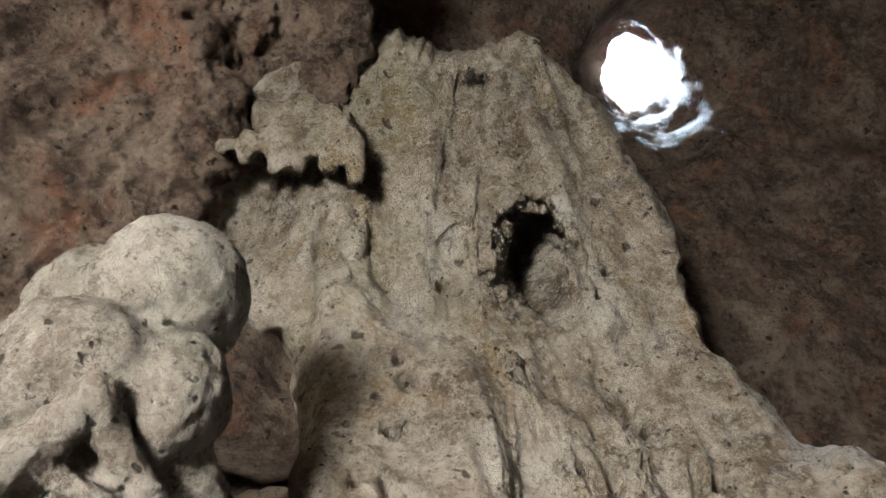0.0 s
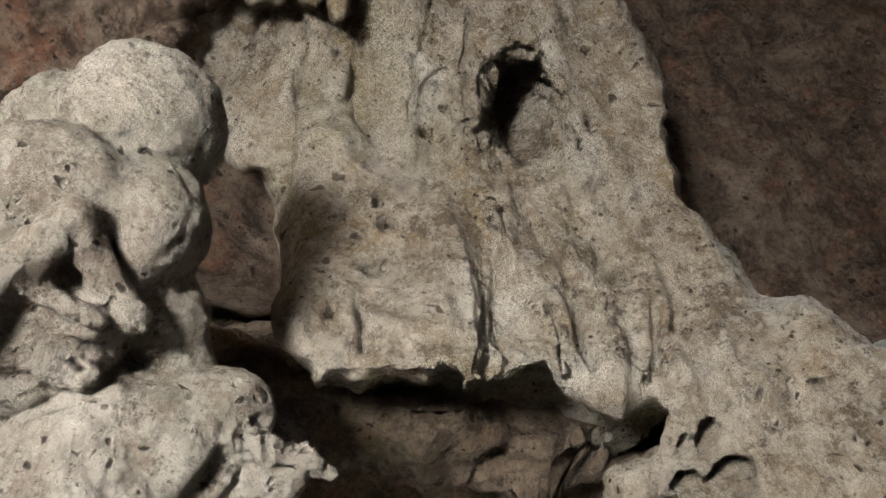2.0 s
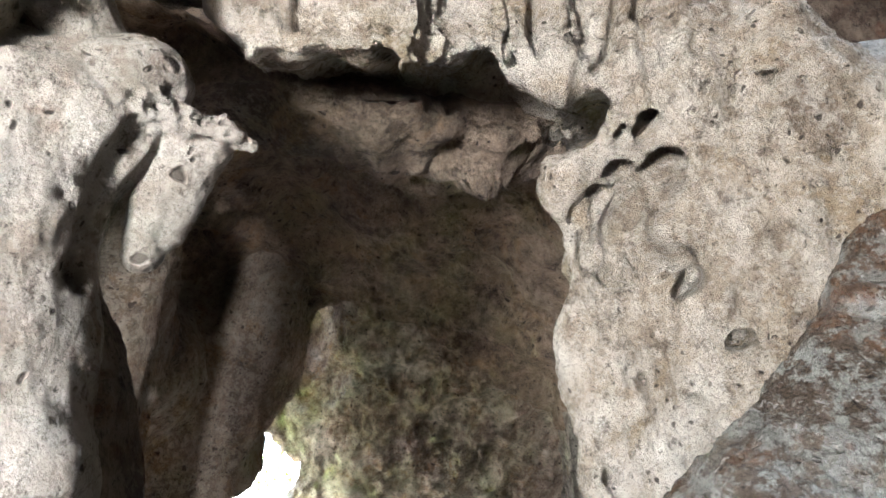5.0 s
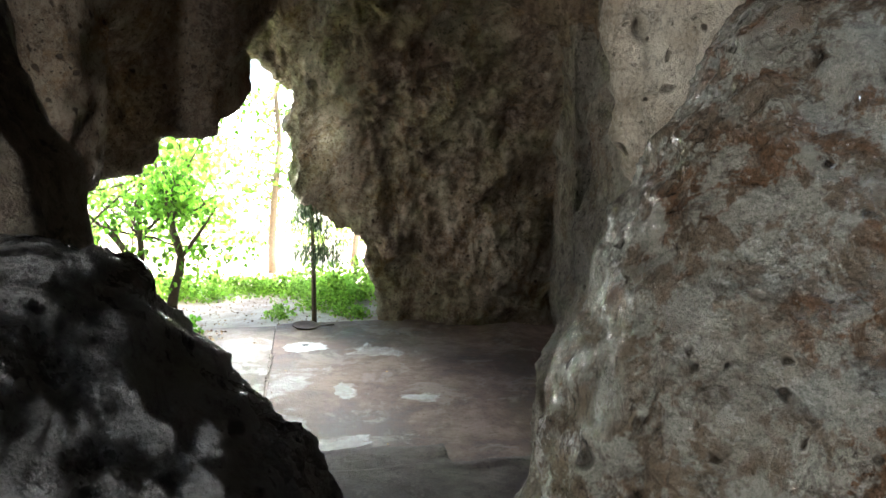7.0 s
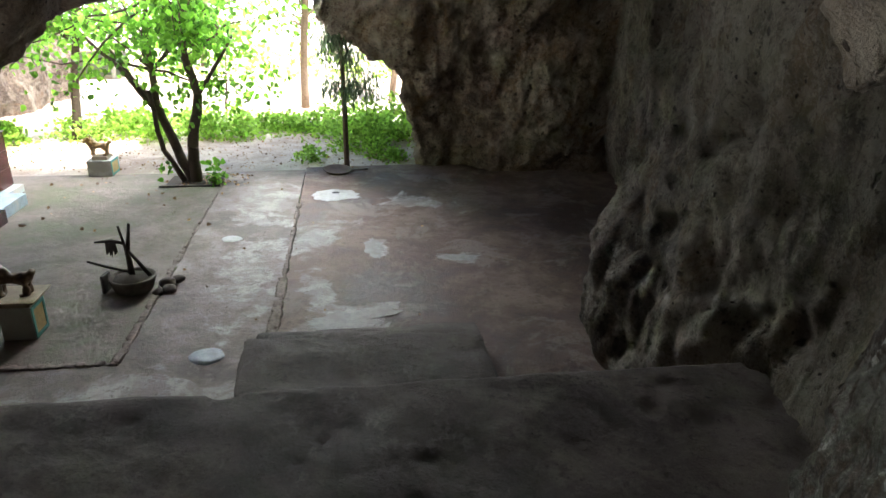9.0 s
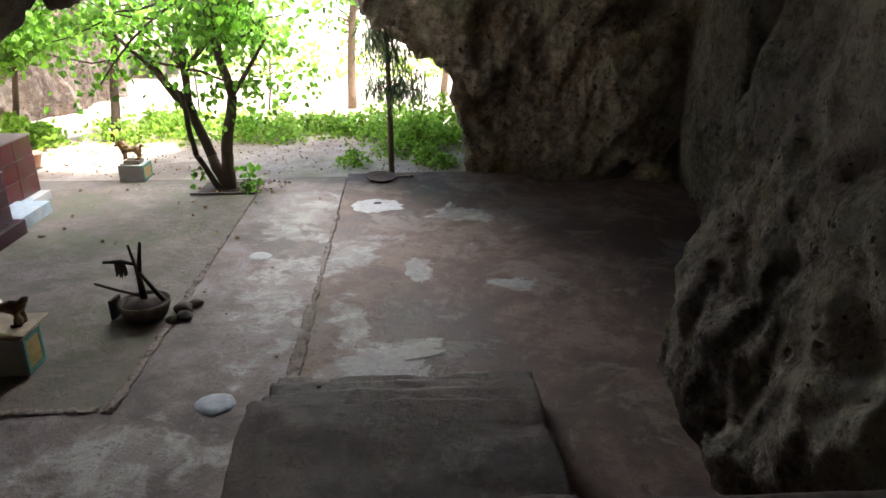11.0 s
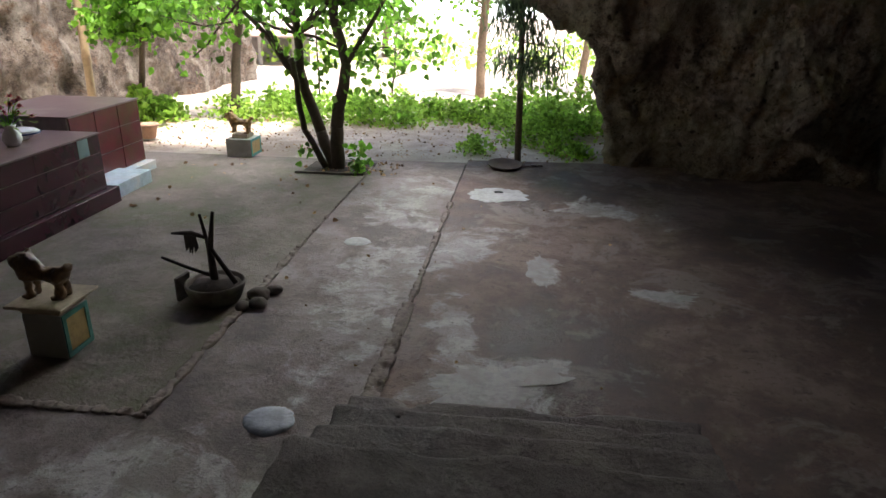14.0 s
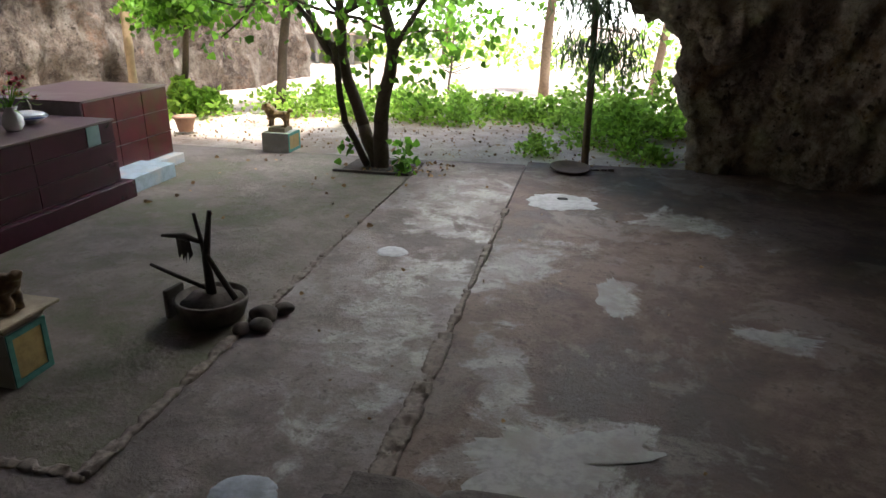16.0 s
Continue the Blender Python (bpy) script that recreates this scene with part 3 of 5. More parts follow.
def drape(p):
    return merge(0.03, rod(p, (-0.4, 1.72, 3.74), (-0.48, 1.8, 3.46), 0.1, 0.05), rod(p, (-0.32, 1.72, 3.76), (-0.42, 1.8, 3.52), 0.07, 0.04), rod(p, (-0.52, 1.54, 3.78), (-0.3, 1.64, 3.75), 0.06, 0.045), rod(p, (-0.3, 1.64, 3.75), (-0.17, 1.66, 3.73), 0.04, 0.016))


def lobe_relief(p):
    d = 0.014 * fbm(p, 0.3, 3, 91) + 0.007 * fbm(p, 0.06, 4, 97, 0.6)
    d += 0.012 * soft(vnoise(p, 0.35, 93), 0.1, 0.5) * ridged(p, (0.16, 0.16, 0.12), 4, 95)
    d += 0.02 * ridged(p, 0.05, 2, 99) * soft(0.04 - rod(p, (-0.52, 1.54, 3.78), (-0.17, 1.66, 3.73), 0.05, 0.03), 0, 0.03)
    band = soft(0.09 - np.abs(p[:, 2] - 4.5 - 0.15 * (p[:, 0] + 0.8)), 0, 0.05) * soft(p[:, 0] + 1.0, 0.0, 0.1)
    d += band * hollow(pits(p, 0.06, 0.7, 0.02, 131, (1, 1, 1.7)), 0.01, 0.04)
    return d + hollow(pits(p, 0.22, 0.25, 0.025, 133, (1, 1, 1.7)), 0.012, 0.035)


stalagmite = base_empty("stalagmite", pose(-0.9, 1.6, 1.0), "pale stalagmite of bulging stacked lobes beside a dark cleft", "stalagmite")
for name, field, lo, hi, text in (("upper_lobe", upper_lobes, (-1.4, 0.7, 4.1), (-0.4, 1.6, 4.9), "round pitted top lobe"), ("middle_lobe", middle_lobes, (-1.4, 0.8, 3.6), (-0.3, 1.8, 4.6), "smooth pale bulging lobe"),
                                  ("crag", crag, (-1.6, 0.8, 2.7), (-0.4, 2.0, 4.5), "sharp-crested rough crag"), ("lower_lobe", lower_lobe, (-2.0, 1.1, 1.7), (-0.2, 2.6, 4.7), "broad smooth pale lobe"), ("drape", drape, (-0.75, 1.3, 3.2), (0.0, 2.0, 4.0), "thin torn pale drape")):
    carve = lobe_relief if name != "crag" else lambda p: lobe_relief(p) + 0.012 * ridged(p, (0.2, 0.2, 0.1), 4, 141)
    sculpt(name, field, carve, lo, hi, 0.04, PALE, text, "", "", 2, HALL, 2.9, stalagmite)


def cleft(p):
    x, y, z = p.T
    d = poly(x, z, [(-1.8, 1.6), (-0.75, 1.8), (-0.45, 2.2), (-0.3, 2.4), (-0.32, 2.6), (-0.46, 2.78), (-0.6, 3.3), (-0.8, 3.7), (-0.9, 4.6), (-1.8, 4.6)])
    return smax(d, np.abs(y - 1.98) - 0.16, 0.1)


# the recess gets the darkened stone, so its shade is partly painted
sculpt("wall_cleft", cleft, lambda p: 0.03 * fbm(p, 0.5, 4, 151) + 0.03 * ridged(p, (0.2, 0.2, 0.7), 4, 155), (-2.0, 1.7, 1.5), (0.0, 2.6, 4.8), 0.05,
       CLEFT_SHADE, "brown limestone wall coloured dark for the shade of a cleft", "cave wall", "structure", 1)


def brown_vault(p):
    outline = [(-0.13, 0.6), (-0.13, 0.36), (-0.125, 0.3), (-0.15, 0.23), (-0.19, 0.19), (-0.34, 0.14), (-0.37, 0.05), (-0.46, -0.06), (-0.6, -0.3), (-0.95, -0.7), (-1.5, -0.5), (-1.2, 0.9)]
    return smax(dome(p, outline, lambda u, v: 3.9 + 1.2 * v + 0.3 * np.abs(u + 0.5) + 0.25 * np.exp(-((u + 0.24) / 0.05) ** 2), 1.4), 3.2 - p[:, 2], 0.3)


def vault_relief(p):
    slant = np.stack([p[:, 0] * 0.8 + p[:, 2] * 0.6, p[:, 1], p[:, 2] * 0.8 - p[:, 0] * 0.6], 1).astype(np.float32)
    d = 0.12 * fbm(p, 0.9, 5, 201, 0.55) + 0.13 * ridged(slant, (0.55, 0.55, 0.26), 5, 205) + 0.03 * fbm(p, 0.1, 4, 209, 0.6)
    return d + hollow(pits(slant, 0.26, 0.4, 0.07, 231, (1.5, 1, 0.8)), 0.05, 0.09)


sculpt("ceiling_vault", brown_vault, vault_relief, (-5.5, -3.2, 2.9), (0.4, 2.6, 9.5), 0.08,
       BROWN, "reddish brown rough limestone vault overhead", "cave ceiling", "structure", 2, HALL, 5.5)


def fringe(p):
    outline = [(-0.335, 0.18), (-0.33, 0.2), (-0.27, 0.212), (-0.28, 0.255), (-0.2, 0.262), (-0.14, 0.24), (-0.115, 0.2), (-0.118, 0.15), (-0.135, 0.13), (-0.145, 0.16), (-0.17, 0.15), (-0.19, 0.175), (-0.215, 0.16), (-0.235, 0.165),
               (-0.25, 0.15), (-0.265, 0.185), (-0.29, 0.172), (-0.31, 0.19)]
    return dome(p, [(u, v - 0.035) for u, v in outline], lambda u, v: 3.4 + 2.6 * v + 0.15 * soft(v, 0.16, 0.23) - 0.1 * soft(u, -0.2, -0.13), 0.8, 0.05)


sculpt("flowstone_shelf", fringe, lambda p: 0.025 * fbm(p, 0.3, 4, 301) + 0.03 * ridged(p, (0.14, 0.3, 0.5), 3, 305) + 0.008 * fbm(p, 0.05, 3, 307) + hollow(pits(p, 0.2, 0.4, 0.03, 311), 0.015, 0.05),
       (-2.2, 0.2, 4.6), (0.2, 2.6, 7.2), 0.05, BEIGE, "pale scalloped flowstone shelf under the vault", "flowstone", "", 2, HALL)


def left_boulder(p):
    x, y, z = p.T
    d = poly(x, z, [(-1.9, 0.8), (-1.9, 2.15), (-1.0, 2.25), (-0.55, 2.3), (-0.36, 2.42), (-0.23, 2.5), (-0.09, 2.485), (-0.03, 2.41), (0.03, 2.34), (0.1, 2.25), (0.17, 2.19), (0.22, 2.13), (0.26, 2.0), (0.28, 1.7), (0.3, 0.8)])
    crest = 1.66
    return smax(d + np.where(y < crest, 0.9, 4.0) * (y - crest) ** 2, np.abs(y - 1.68) - 0.6, 0.2)


def wet_relief(seed):
    def f(p):
        d = 0.016 * fbm(p, 0.35, 4, seed) + 0.013 * ridged(p, 0.13, 4, seed + 4) + 0.009 * fbm(p, 0.045, 4, seed + 8, 0.65)
        return d + hollow(pits(p, 0.1, 0.35, 0.025, seed + 30), 0.012, 0.03)
    return f


sculpt("boulder", left_boulder, wet_relief(401), (-2.3, 0.9, 0.7), (0.6, 2.6, 2.8), 0.045, DARK_WET, "dark wet worn limestone boulder beside the passage", "boulder", "", 2, (0.3, 1.2, 2.8), 1.6)


def right_boulder(p):
    x, y, z = p.T
    d = poly(x - 0.65 * np.maximum(y - 1.9, 0) - 0.1 * np.maximum(1.75 - y, 0), z, [(0.42, 0.7), (0.46, 1.5), (0.55, 1.95), (0.61, 2.25), (0.68, 2.42), (0.77, 2.66), (0.9, 2.86), (1.05, 3.0), (1.25, 3.2), (1.5, 3.6), (1.75, 4.2), (3.0, 4.2), (3.0, 0.7)])
    return smax(d + 0.25 * (y - 1.9) ** 2, smax(1.42 + 0.35 * np.maximum(z - 2.3, 0) - y, y - 2.7, 0.1), 0.22)


sculpt("boulder", right_boulder, wet_relief(501), (0.2, 0.9, 0.7), (3.0, 3.1, 4.4), 0.05, WET, "rust-stained wet limestone boss bulging beside the passage", "boulder", "", 2, (0.2, 0.9, 2.6), 2.4)


def right_wall(p):
    lean = 0.1 * (p[:, 2] - 1.0)
    plan = poly(p[:, 0] - lean * np.where(p[:, 1] < 8, 1, -0.5), p[:, 1], [(1.75, 2.6), (1.8, 4.4), (1.75, 5.8), (1.75, 6.5), (2.1, 7.4), (2.3, 8.7), (2.6, 10.2), (2.6, 12.0), (2.6, 14.5), (6, 14.5), (6, 2.6)])
    wall = merge(0.25, plan, egg(p, (2.05, 6.0, 0.2), (0.6, 1.1, 0.9)), egg(p, (2.15, 4.85, 0.95), (0.5, 0.75, 0.4)), egg(p, (2.3, 3.7, 1.0), (0.45, 0.5, 0.45)), egg(p, (2.9, 5.0, 4.6), (1.1, 2.6, 2.2)),
                 rod(p, (1.65, 6.1, 0.0), (2.0, 6.4, 1.5), 0.2, 0.1), rod(p, (1.6, 6.7, 0.0), (2.1, 6.6, 1.9), 0.18, 0.12), rod(p, (1.8, 5.6, 0.1), (2.1, 6.1, 1.6), 0.16, 0.1))
    wall = smax(wall, p[:, 2] - 5.2, 0.4)
    # slanting hollow above the foot
    return smax(wall, -rod(p, (1.86, 5.5, 1.72), (1.9, 4.95, 2.05), 0.12, 0.2), 0.06)


def side_relief(p):
    d = 0.12 * fbm(p, 1.0, 4, 601, 0.55) + 0.035 * ridged(p, (0.3, 0.3, 0.6), 4, 605) + 0.016 * fbm(p, 0.09, 3, 609, 0.6)
    foot = soft(1.7 - p[:, 2], 0.0, 0.5)
    return d + 0.06 * foot * ridged(p, (0.28, 0.28, 0.5), 3, 611) + foot * hollow(pits(p, 0.3, 0.5, 0.09, 631, (1, 1, 1.6)), 0.06, 0.08)


sculpt("wall_right", right_wall, side_relief, (1.0, 2.4, -0.3), (4.4, 13.0, 5.6), 0.1, SIDE_SHADE, "hollowed grey-brown limestone side wall, darkened for its shade", "cave wall", "structure", 2, (-0.5, 5.0, 2.0), 6.5)


def buttress(p):
    x, y, z = p.T
    d = poly(x, z, [(0.0, -0.5), (-0.02, 0.0), (-0.25, 0.7), (-0.31, 1.38), (-0.95, 1.76), (-1.28, 1.92), (-1.5, 2.35), (-1.52, 3.2), (-1.45, 3.8), (-1.95, 4.25), (-2.4, 4.6), (-2.6, 8.0), (5, 8.0), (5, -0.5)])
    front = 11.75 + 0.2 * x - 0.25 * np.maximum(z - 2.2, 0) - 0.9 * soft(x, -1.5, -0.3) * np.maximum(z - 3.2, 0) - 0.5 * soft(x, 0.3, 1.6)
    d = smax(d - 0.09, np.abs(y - front - 1.3) - 1.3, 0.12)
    # overhanging upper slab, its lower edge slanting down to the side wall
    slab_ = smax(poly(x, z, [(-1.5, 2.1), (-0.95, 1.8), (-0.3, 1.45), (0.5, 1.05), (1.4, 0.6), (2.4, 0.3), (3.5, 2), (3, 6), (-1.9, 6), (-1.4, 3.9), (-1.45, 3.0)]), np.abs(y - front + 0.05) - 0.32, 0.1)
    return merge(0.12, d, slab_, egg(p, (0.9, 10.9, 7.3), (3.4, 3.2, 1.7)), rod(p, (-0.74, 11.1, 4.7), (-0.66, 11.0, 5.1), 0.2, 0.12))


def strata(p, seed):
    """Slanting weathered beds."""
    slant = np.stack([p[:, 0] * 0.75 + p[:, 2] * 0.66, p[:, 1], p[:, 2] * 0.75 - p[:, 0] * 0.66], 1).astype(np.float32)
    slant += 0.25 * vnoise(p, 0.9, seed + 1)[:, None]
    return fbm(slant, (1.6, 0.5, 0.35), 4, seed + 2, 0.55)


def buttress_relief(p):
    d = 0.07 * fbm(p, 0.9, 4, 701) + 0.13 * strata(p, 703) + 0.07 * ridged(p, (0.35, 0.35, 0.6), 4, 705) + 0.025 * fbm(p, 0.16, 3, 707)
    return d + hollow(pits(p, 0.5, 0.3, 0.1, 709), 0.06, 0.1)


sculpt("wall_buttress", buttress, buttress_relief, (-3.4, 7.2, -0.3), (4.6, 14.6, 9.0), 0.12, GREY, "brown limestone buttress overhanging the cave mouth", "cave wall", "structure", 2, (-2.0, 6.0, 2.0), 8.0)


def lintel(p):
    x, y, z = p.T
    d = poly(x, z - 0.45 * (y - 7.6), [(-3.3, 2.9), (-3.1, 2.3), (-2.42, 2.5), (-2.4, 2.68), (-2.1, 2.84), (-1.62, 2.82), (-1.63, 3.3), (-1.33, 3.72), (-1.2, 4.2), (-1.1, 8.5), (-4.5, 8.5), (-3.6, 4.0)])
    d = smax(d, np.abs(y - 8.35 - 0.1 * (z - 3)) - 0.85, 0.12)
    arm = smax(poly(x, z, [(-5.2, 1.7), (-2.75, 1.85), (-2.5, 1.98), (-2.3, 2.17), (-2.02, 2.4), (-1.95, 2.9), (-1.9, 6.5), (-5.2, 6.5)]), np.abs(y - 5.75) - 0.35, 0.2)
    return merge(0.2, d, arm, rod(p, (-2.9, 5.9, 4.2), (-2.9, 8.2, 4.4), 0.9, 0.9))


sculpt("wall_lintel", lintel, lambda p: 0.05 * fbm(p, 0.8, 4, 801) + 0.05 * strata(p, 803) + 0.045 * ridged(p, (0.3, 0.3, 0.6), 4, 805) + 0.015 * fbm(p, 0.12, 3, 807), (-5.6, 5.0, 1.3), (3.2, 10.6, 8.8), 0.1,
       GREY, "dark brown limestone lintel over the cave mouth", "cave wall", "structure", 1)


def shell(p):
    x, y, z = p.T
    outer = egg(p, (1.5, 0.3, 2.0), (13.0, 13.5, 13.0))
    upper = egg(p, (3.6, -0.8, 5.5), (6.8, 4.9, 7.0))
    lower = egg(p, (-1.2, 6.2, 1.6), (5.4, 5.2, 5.0))
    void = smin(upper, lower, 0.5)
    # the shaft to the sky slants away to the side
    void = smin(void, rod(p, (2.45, 2.1, 9.6), (3.25, 3.9, 17.0), 0.9, 0.12), 0.5)
    void = smin(void, rod(p, (-2.0, -2.0, 3.0), (-3.5, -12.0, 4.5), 1.7, 2.2), 0.4)
    outside = smax(smax(9.4 - y, x - 5.0, 0.4), -z - 0.5, 0.1)
    outside = smin(outside, smax(x + 4.8, 5.2 - y, 0.4), 0.4)
    return smax(smax(outer, -void, 0.1), -outside, 0.3)


sculpt("cave_shell", shell, lambda p: 0.3 * fbm(p, 2.2, 4, 901) + 0.12 * ridged(p, 0.9, 4, 905) + 0.04 * fbm(p, 0.3, 3, 907), (-13, -12, -0.6), (15.0, 16.5, 15.5), 0.26,
       BROWN, "dark brown limestone hill hollowed by the cave", "cave wall", "structure", 1, (3.0, 0.0, 5.0), 12.0)


def chamber_ceiling(p):
    x, y, z = p.T
    d = np.abs(egg(p, (-1.2, 6.2, 1.6), (4.95, 4.75, 4.55))) - 0.2
    return smax(smax(d, 2.3 - y, 0.1), smax(y - 8.6, np.where(y < 3.1, 4.5, np.where((x > 0.7) & (y < 4.6), 4.7, 2.4 - 1.2 * np.clip(x, 0, 2))) - z, 0.3), 0.3)


sculpt("ceiling_chamber", chamber_ceiling, lambda p: 0.16 * fbm(p, 1.0, 4, 951) + 0.13 * ridged(p, 0.55, 5, 955) + 0.02 * fbm(p, 0.12, 3, 957) + hollow(pits(p, 0.5, 0.4, 0.12, 959), 0.08, 0.1), (-6.2, 2.1, -0.2), (4.0, 8.8, 6.8), 0.1,
       UMBER, "brown rough limestone ceiling of the lower chamber", "cave ceiling", "structure", 1, (-1.0, 5.0, 1.5))


def cliff(p):
    x, y, z = p.T
    d = poly(x + 0.1 * z, y, [(-8.4, 5.0), (-8.7, 9.0), (-9.3, 12.0), (-9.0, 13.6), (-8.6, 15.0), (-8.8, 18.0), (-15, 18), (-15, 5)])
    d = smax(d, z - 7.0, 0.5)
    return smax(d, -egg(p, (-8.8, 13.0, 0.4), (0.6, 0.5, 0.6)), 0.1)


sculpt("wall_cliff", cliff, lambda p: 0.2 * fbm(p, (0.9, 0.9, 1.6), 5, 1001, 0.55) + 0.08 * ridged(p, (0.4, 0.4, 1.2), 4, 1005) + hollow(pits(p, 0.6, 0.4, 0.14, 1009), 0.1, 0.14), (-11, 4.6, -0.4), (-7.4, 18.6, 7.4), 0.13,
       CLIFF, "pale streaked limestone cliff behind the altar", "cliff", "structure", 1)

# ---- ground ----
TURN9 = radians(9)


def at_floor(u, v, z=0.0):
    """A place on the paved floor: u along its outer edge, v outwards."""
    return Vector((math.cos(TURN9) * u - math.sin(TURN9) * v, math.sin(TURN9) * u + math.cos(TURN9) * v, z))


def floor_pose(x, y, z=0.0, turn=0.0):
    return pose(x, y, z, 0, 0, 9 + turn)


# dry pale patches in the damp floor: place, half lengths, turn
DRY_SPOTS = [(-0.4, 6.6, 0.36, 0.27, 30), (-0.78, 7.15, 0.12, 0.45, 18), (-0.36, 8.3, 0.1, 0.36, 12), (0.45, 8.05, 0.2, 0.12, 0), (-1.1, 8.55, 0.24, 0.55, -14), (-0.1, 9.95, 0.45, 0.22, -20)]
WORN_SPOTS = [(-1.75, 5.3, 0.6, 0.35, 20), (-1.5, 7.6, 0.3, 0.9, 9), (-1.9, 9.6, 0.3, 0.8, 9)]


def concrete(name, base, dark, light, wet=False, spots=()):
    m, tree, bsdf = nodes_of(name)
    w = Wires(tree)
    broad, medium, fine = w.noise(0.8, 6, 0.62, warp=0.5), w.noise(4.5, 8, 0.68, warp=0.3), w.noise(60, 4, 0.7)
    body = w.maths("ADD", w.maths("MULTIPLY", broad, 0.6), w.maths("MULTIPLY", medium, 0.4))
    colour = w.ramp(body, (0.42, dark), (0.5, base), (0.58, light))
    if wet:
        colour = w.mix(w.maths("MULTIPLY", w.steps(w.noise(1.4, 9, 0.68, warp=0.6), 0.53, 0.6), 0.6), colour, (0.27, 0.225, 0.195))
    ragged = w.maths("MULTIPLY", w.maths("SUBTRACT", w.noise(2.6, 10, 0.66, warp=0.5), 0.5), 5.5)
    for x, y, a, b, turn in spots:
        local = w.node("ShaderNodeMapping", Vector=w.place, Location=(x, y, 0), Rotation=(0, 0, radians(turn)), Scale=(a, b, 1))
        local.vector_type = "TEXTURE"
        far = w.node("ShaderNodeVectorMath", i0=local.outputs[0])
        far.operation = "LENGTH"
        colour = w.mix(w.maths("MULTIPLY", w.steps(w.maths("ADD", far.outputs["Value"], ragged), 1.25, 0.7), 0.85), colour, w.mix(w.steps(medium, 0.42, 0.6), (0.3, 0.265, 0.235), (0.52, 0.5, 0.47)))
    colour = w.mix(w.maths("MULTIPLY", w.steps(fine, 0.5, 0.7), 0.25), colour, dark)
    colour = w.mix(w.maths("MULTIPLY", w.steps(w.noise(9, 9, 0.78), 0.53, 0.62), 0.65), colour, dark)
    colour = w.mix(w.maths("MULTIPLY", w.steps(w.noise(6, 9, 0.78, w.stretched((1, 0.6, 1))), 0.55, 0.63), 0.5), colour, light)
    colour = w.mix(w.maths("MULTIPLY", w.steps(w.noise(36, 6, 0.75), 0.6, 0.66), 0.7), colour, tuple(c * 0.5 for c in dark))
    tree.links.new(colour, bsdf.inputs["Base Color"])
    rough = w.node("ShaderNodeMapRange", i0=body, i1=0.4, i2=0.58, i3=0.58 if wet else 0.75, i4=0.9).outputs[0]
    tree.links.new(rough, bsdf.inputs["Roughness"])
    tree.links.new(w.bump(fine, 0.8, 0.006, w.bump(w.noise(9, 9, 0.78), 0.9, 0.02, w.bump(medium, 0.6, 0.03))), bsdf.inputs["Normal"])
    return m


FLOOR_GREY = concrete("worn_grey_concrete", (0.225, 0.18, 0.16), (0.135, 0.105, 0.092), (0.34, 0.295, 0.275), False, WORN_SPOTS)
FLOOR_BROWN = concrete("damp_brown_concrete", (0.15, 0.094, 0.072), (0.08, 0.049, 0.036), (0.25, 0.185, 0.15), True, DRY_SPOTS)
FLOOR_GREEN = concrete("algae_tinted_concrete", (0.185, 0.15, 0.122), (0.13, 0.125, 0.07), (0.26, 0.22, 0.19))
STEP = concrete("dark_rough_cement", (0.11, 0.087, 0.075), (0.06, 0.047, 0.04), (0.18, 0.15, 0.13))
EARTH = concrete("bare_earth", (0.52, 0.44, 0.36), (0.38, 0.3, 0.23), (0.66, 0.59, 0.5))


def slab(name, outline, lo, hi, material, label, category="floor", kind="structure", n=0):
    bm = bmesh.new()
    top = [bm.verts.new((x, y, hi)) for x, y in outline]
    low = [bm.verts.new((x, y, lo)) for x, y in outline]
    bm.faces.new(top)
    bm.faces.new(low[::-1])
    for k in range(len(outline)):
        j = (k + 1) % len(outline)
        bm.faces.new((top[j], top[k], low[k], low[j]))
    bmesh.ops.recalc_face_normals(bm, faces=bm.faces)
    return tagged(part(name, bm, material), label, category, kind=kind)


def uv(*pairs):
    return [tuple(at_floor(u, v)[:2]) for u, v in pairs]


slab("floor", uv((-8.0, 6.08), (-1.08, 6.08), (-1.08, 11.44), (-8.0, 11.44)), -0.3, 0.0, FLOOR_GREEN, "worn grey-green concrete floor with a broken joint")
slab("floor", uv((-8.0, 2.0), (-0.01, 2.0), (-0.01, 11.5), (-1.07, 11.46), (-1.07, 6.06), (-8.0, 6.06)), -0.3, 0.002, FLOOR_GREY, "worn grey concrete floor strip")
slab("floor", uv((0.0, 3.0), (5.5, 3.0), (5.5, 11.9), (0.0, 11.65)), -0.3, 0.0, FLOOR_BROWN, "damp brown stained concrete floor")
slab("platform", uv((-3.0, -9.0), (4.5, -9.0), (4.5, 2.3), (-3.0, 2.3)), -0.3, 1.0, STEP, "dark rough cement platform in the passage", "platform")

bm = bmesh.new()
bmesh.ops.create_grid(bm, x_segments=60, y_segments=60, size=1)
for v in bm.verts:
    x, y = (math.copysign(abs(c) ** 2.2, c) * 600 for c in (v.co.x, v.co.y))
    v.co = Vector((x - 3, y + 14, -0.06 - 0.02 * max(0, y - 3) + 0.03 * noise.noise(Vector((x, y, 0)))))
tagged(part("ground", bm, EARTH, smooth=True), "bare pale brown earth strewn with leaves", "ground", kind="structure")

# self-lit screen added far off so that the hazy distance turns white
HAZE_GLOW, haze_tree, haze_bsdf = nodes_of("white_haze_glow")
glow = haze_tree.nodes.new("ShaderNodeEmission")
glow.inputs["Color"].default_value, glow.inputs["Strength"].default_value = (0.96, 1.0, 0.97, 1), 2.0
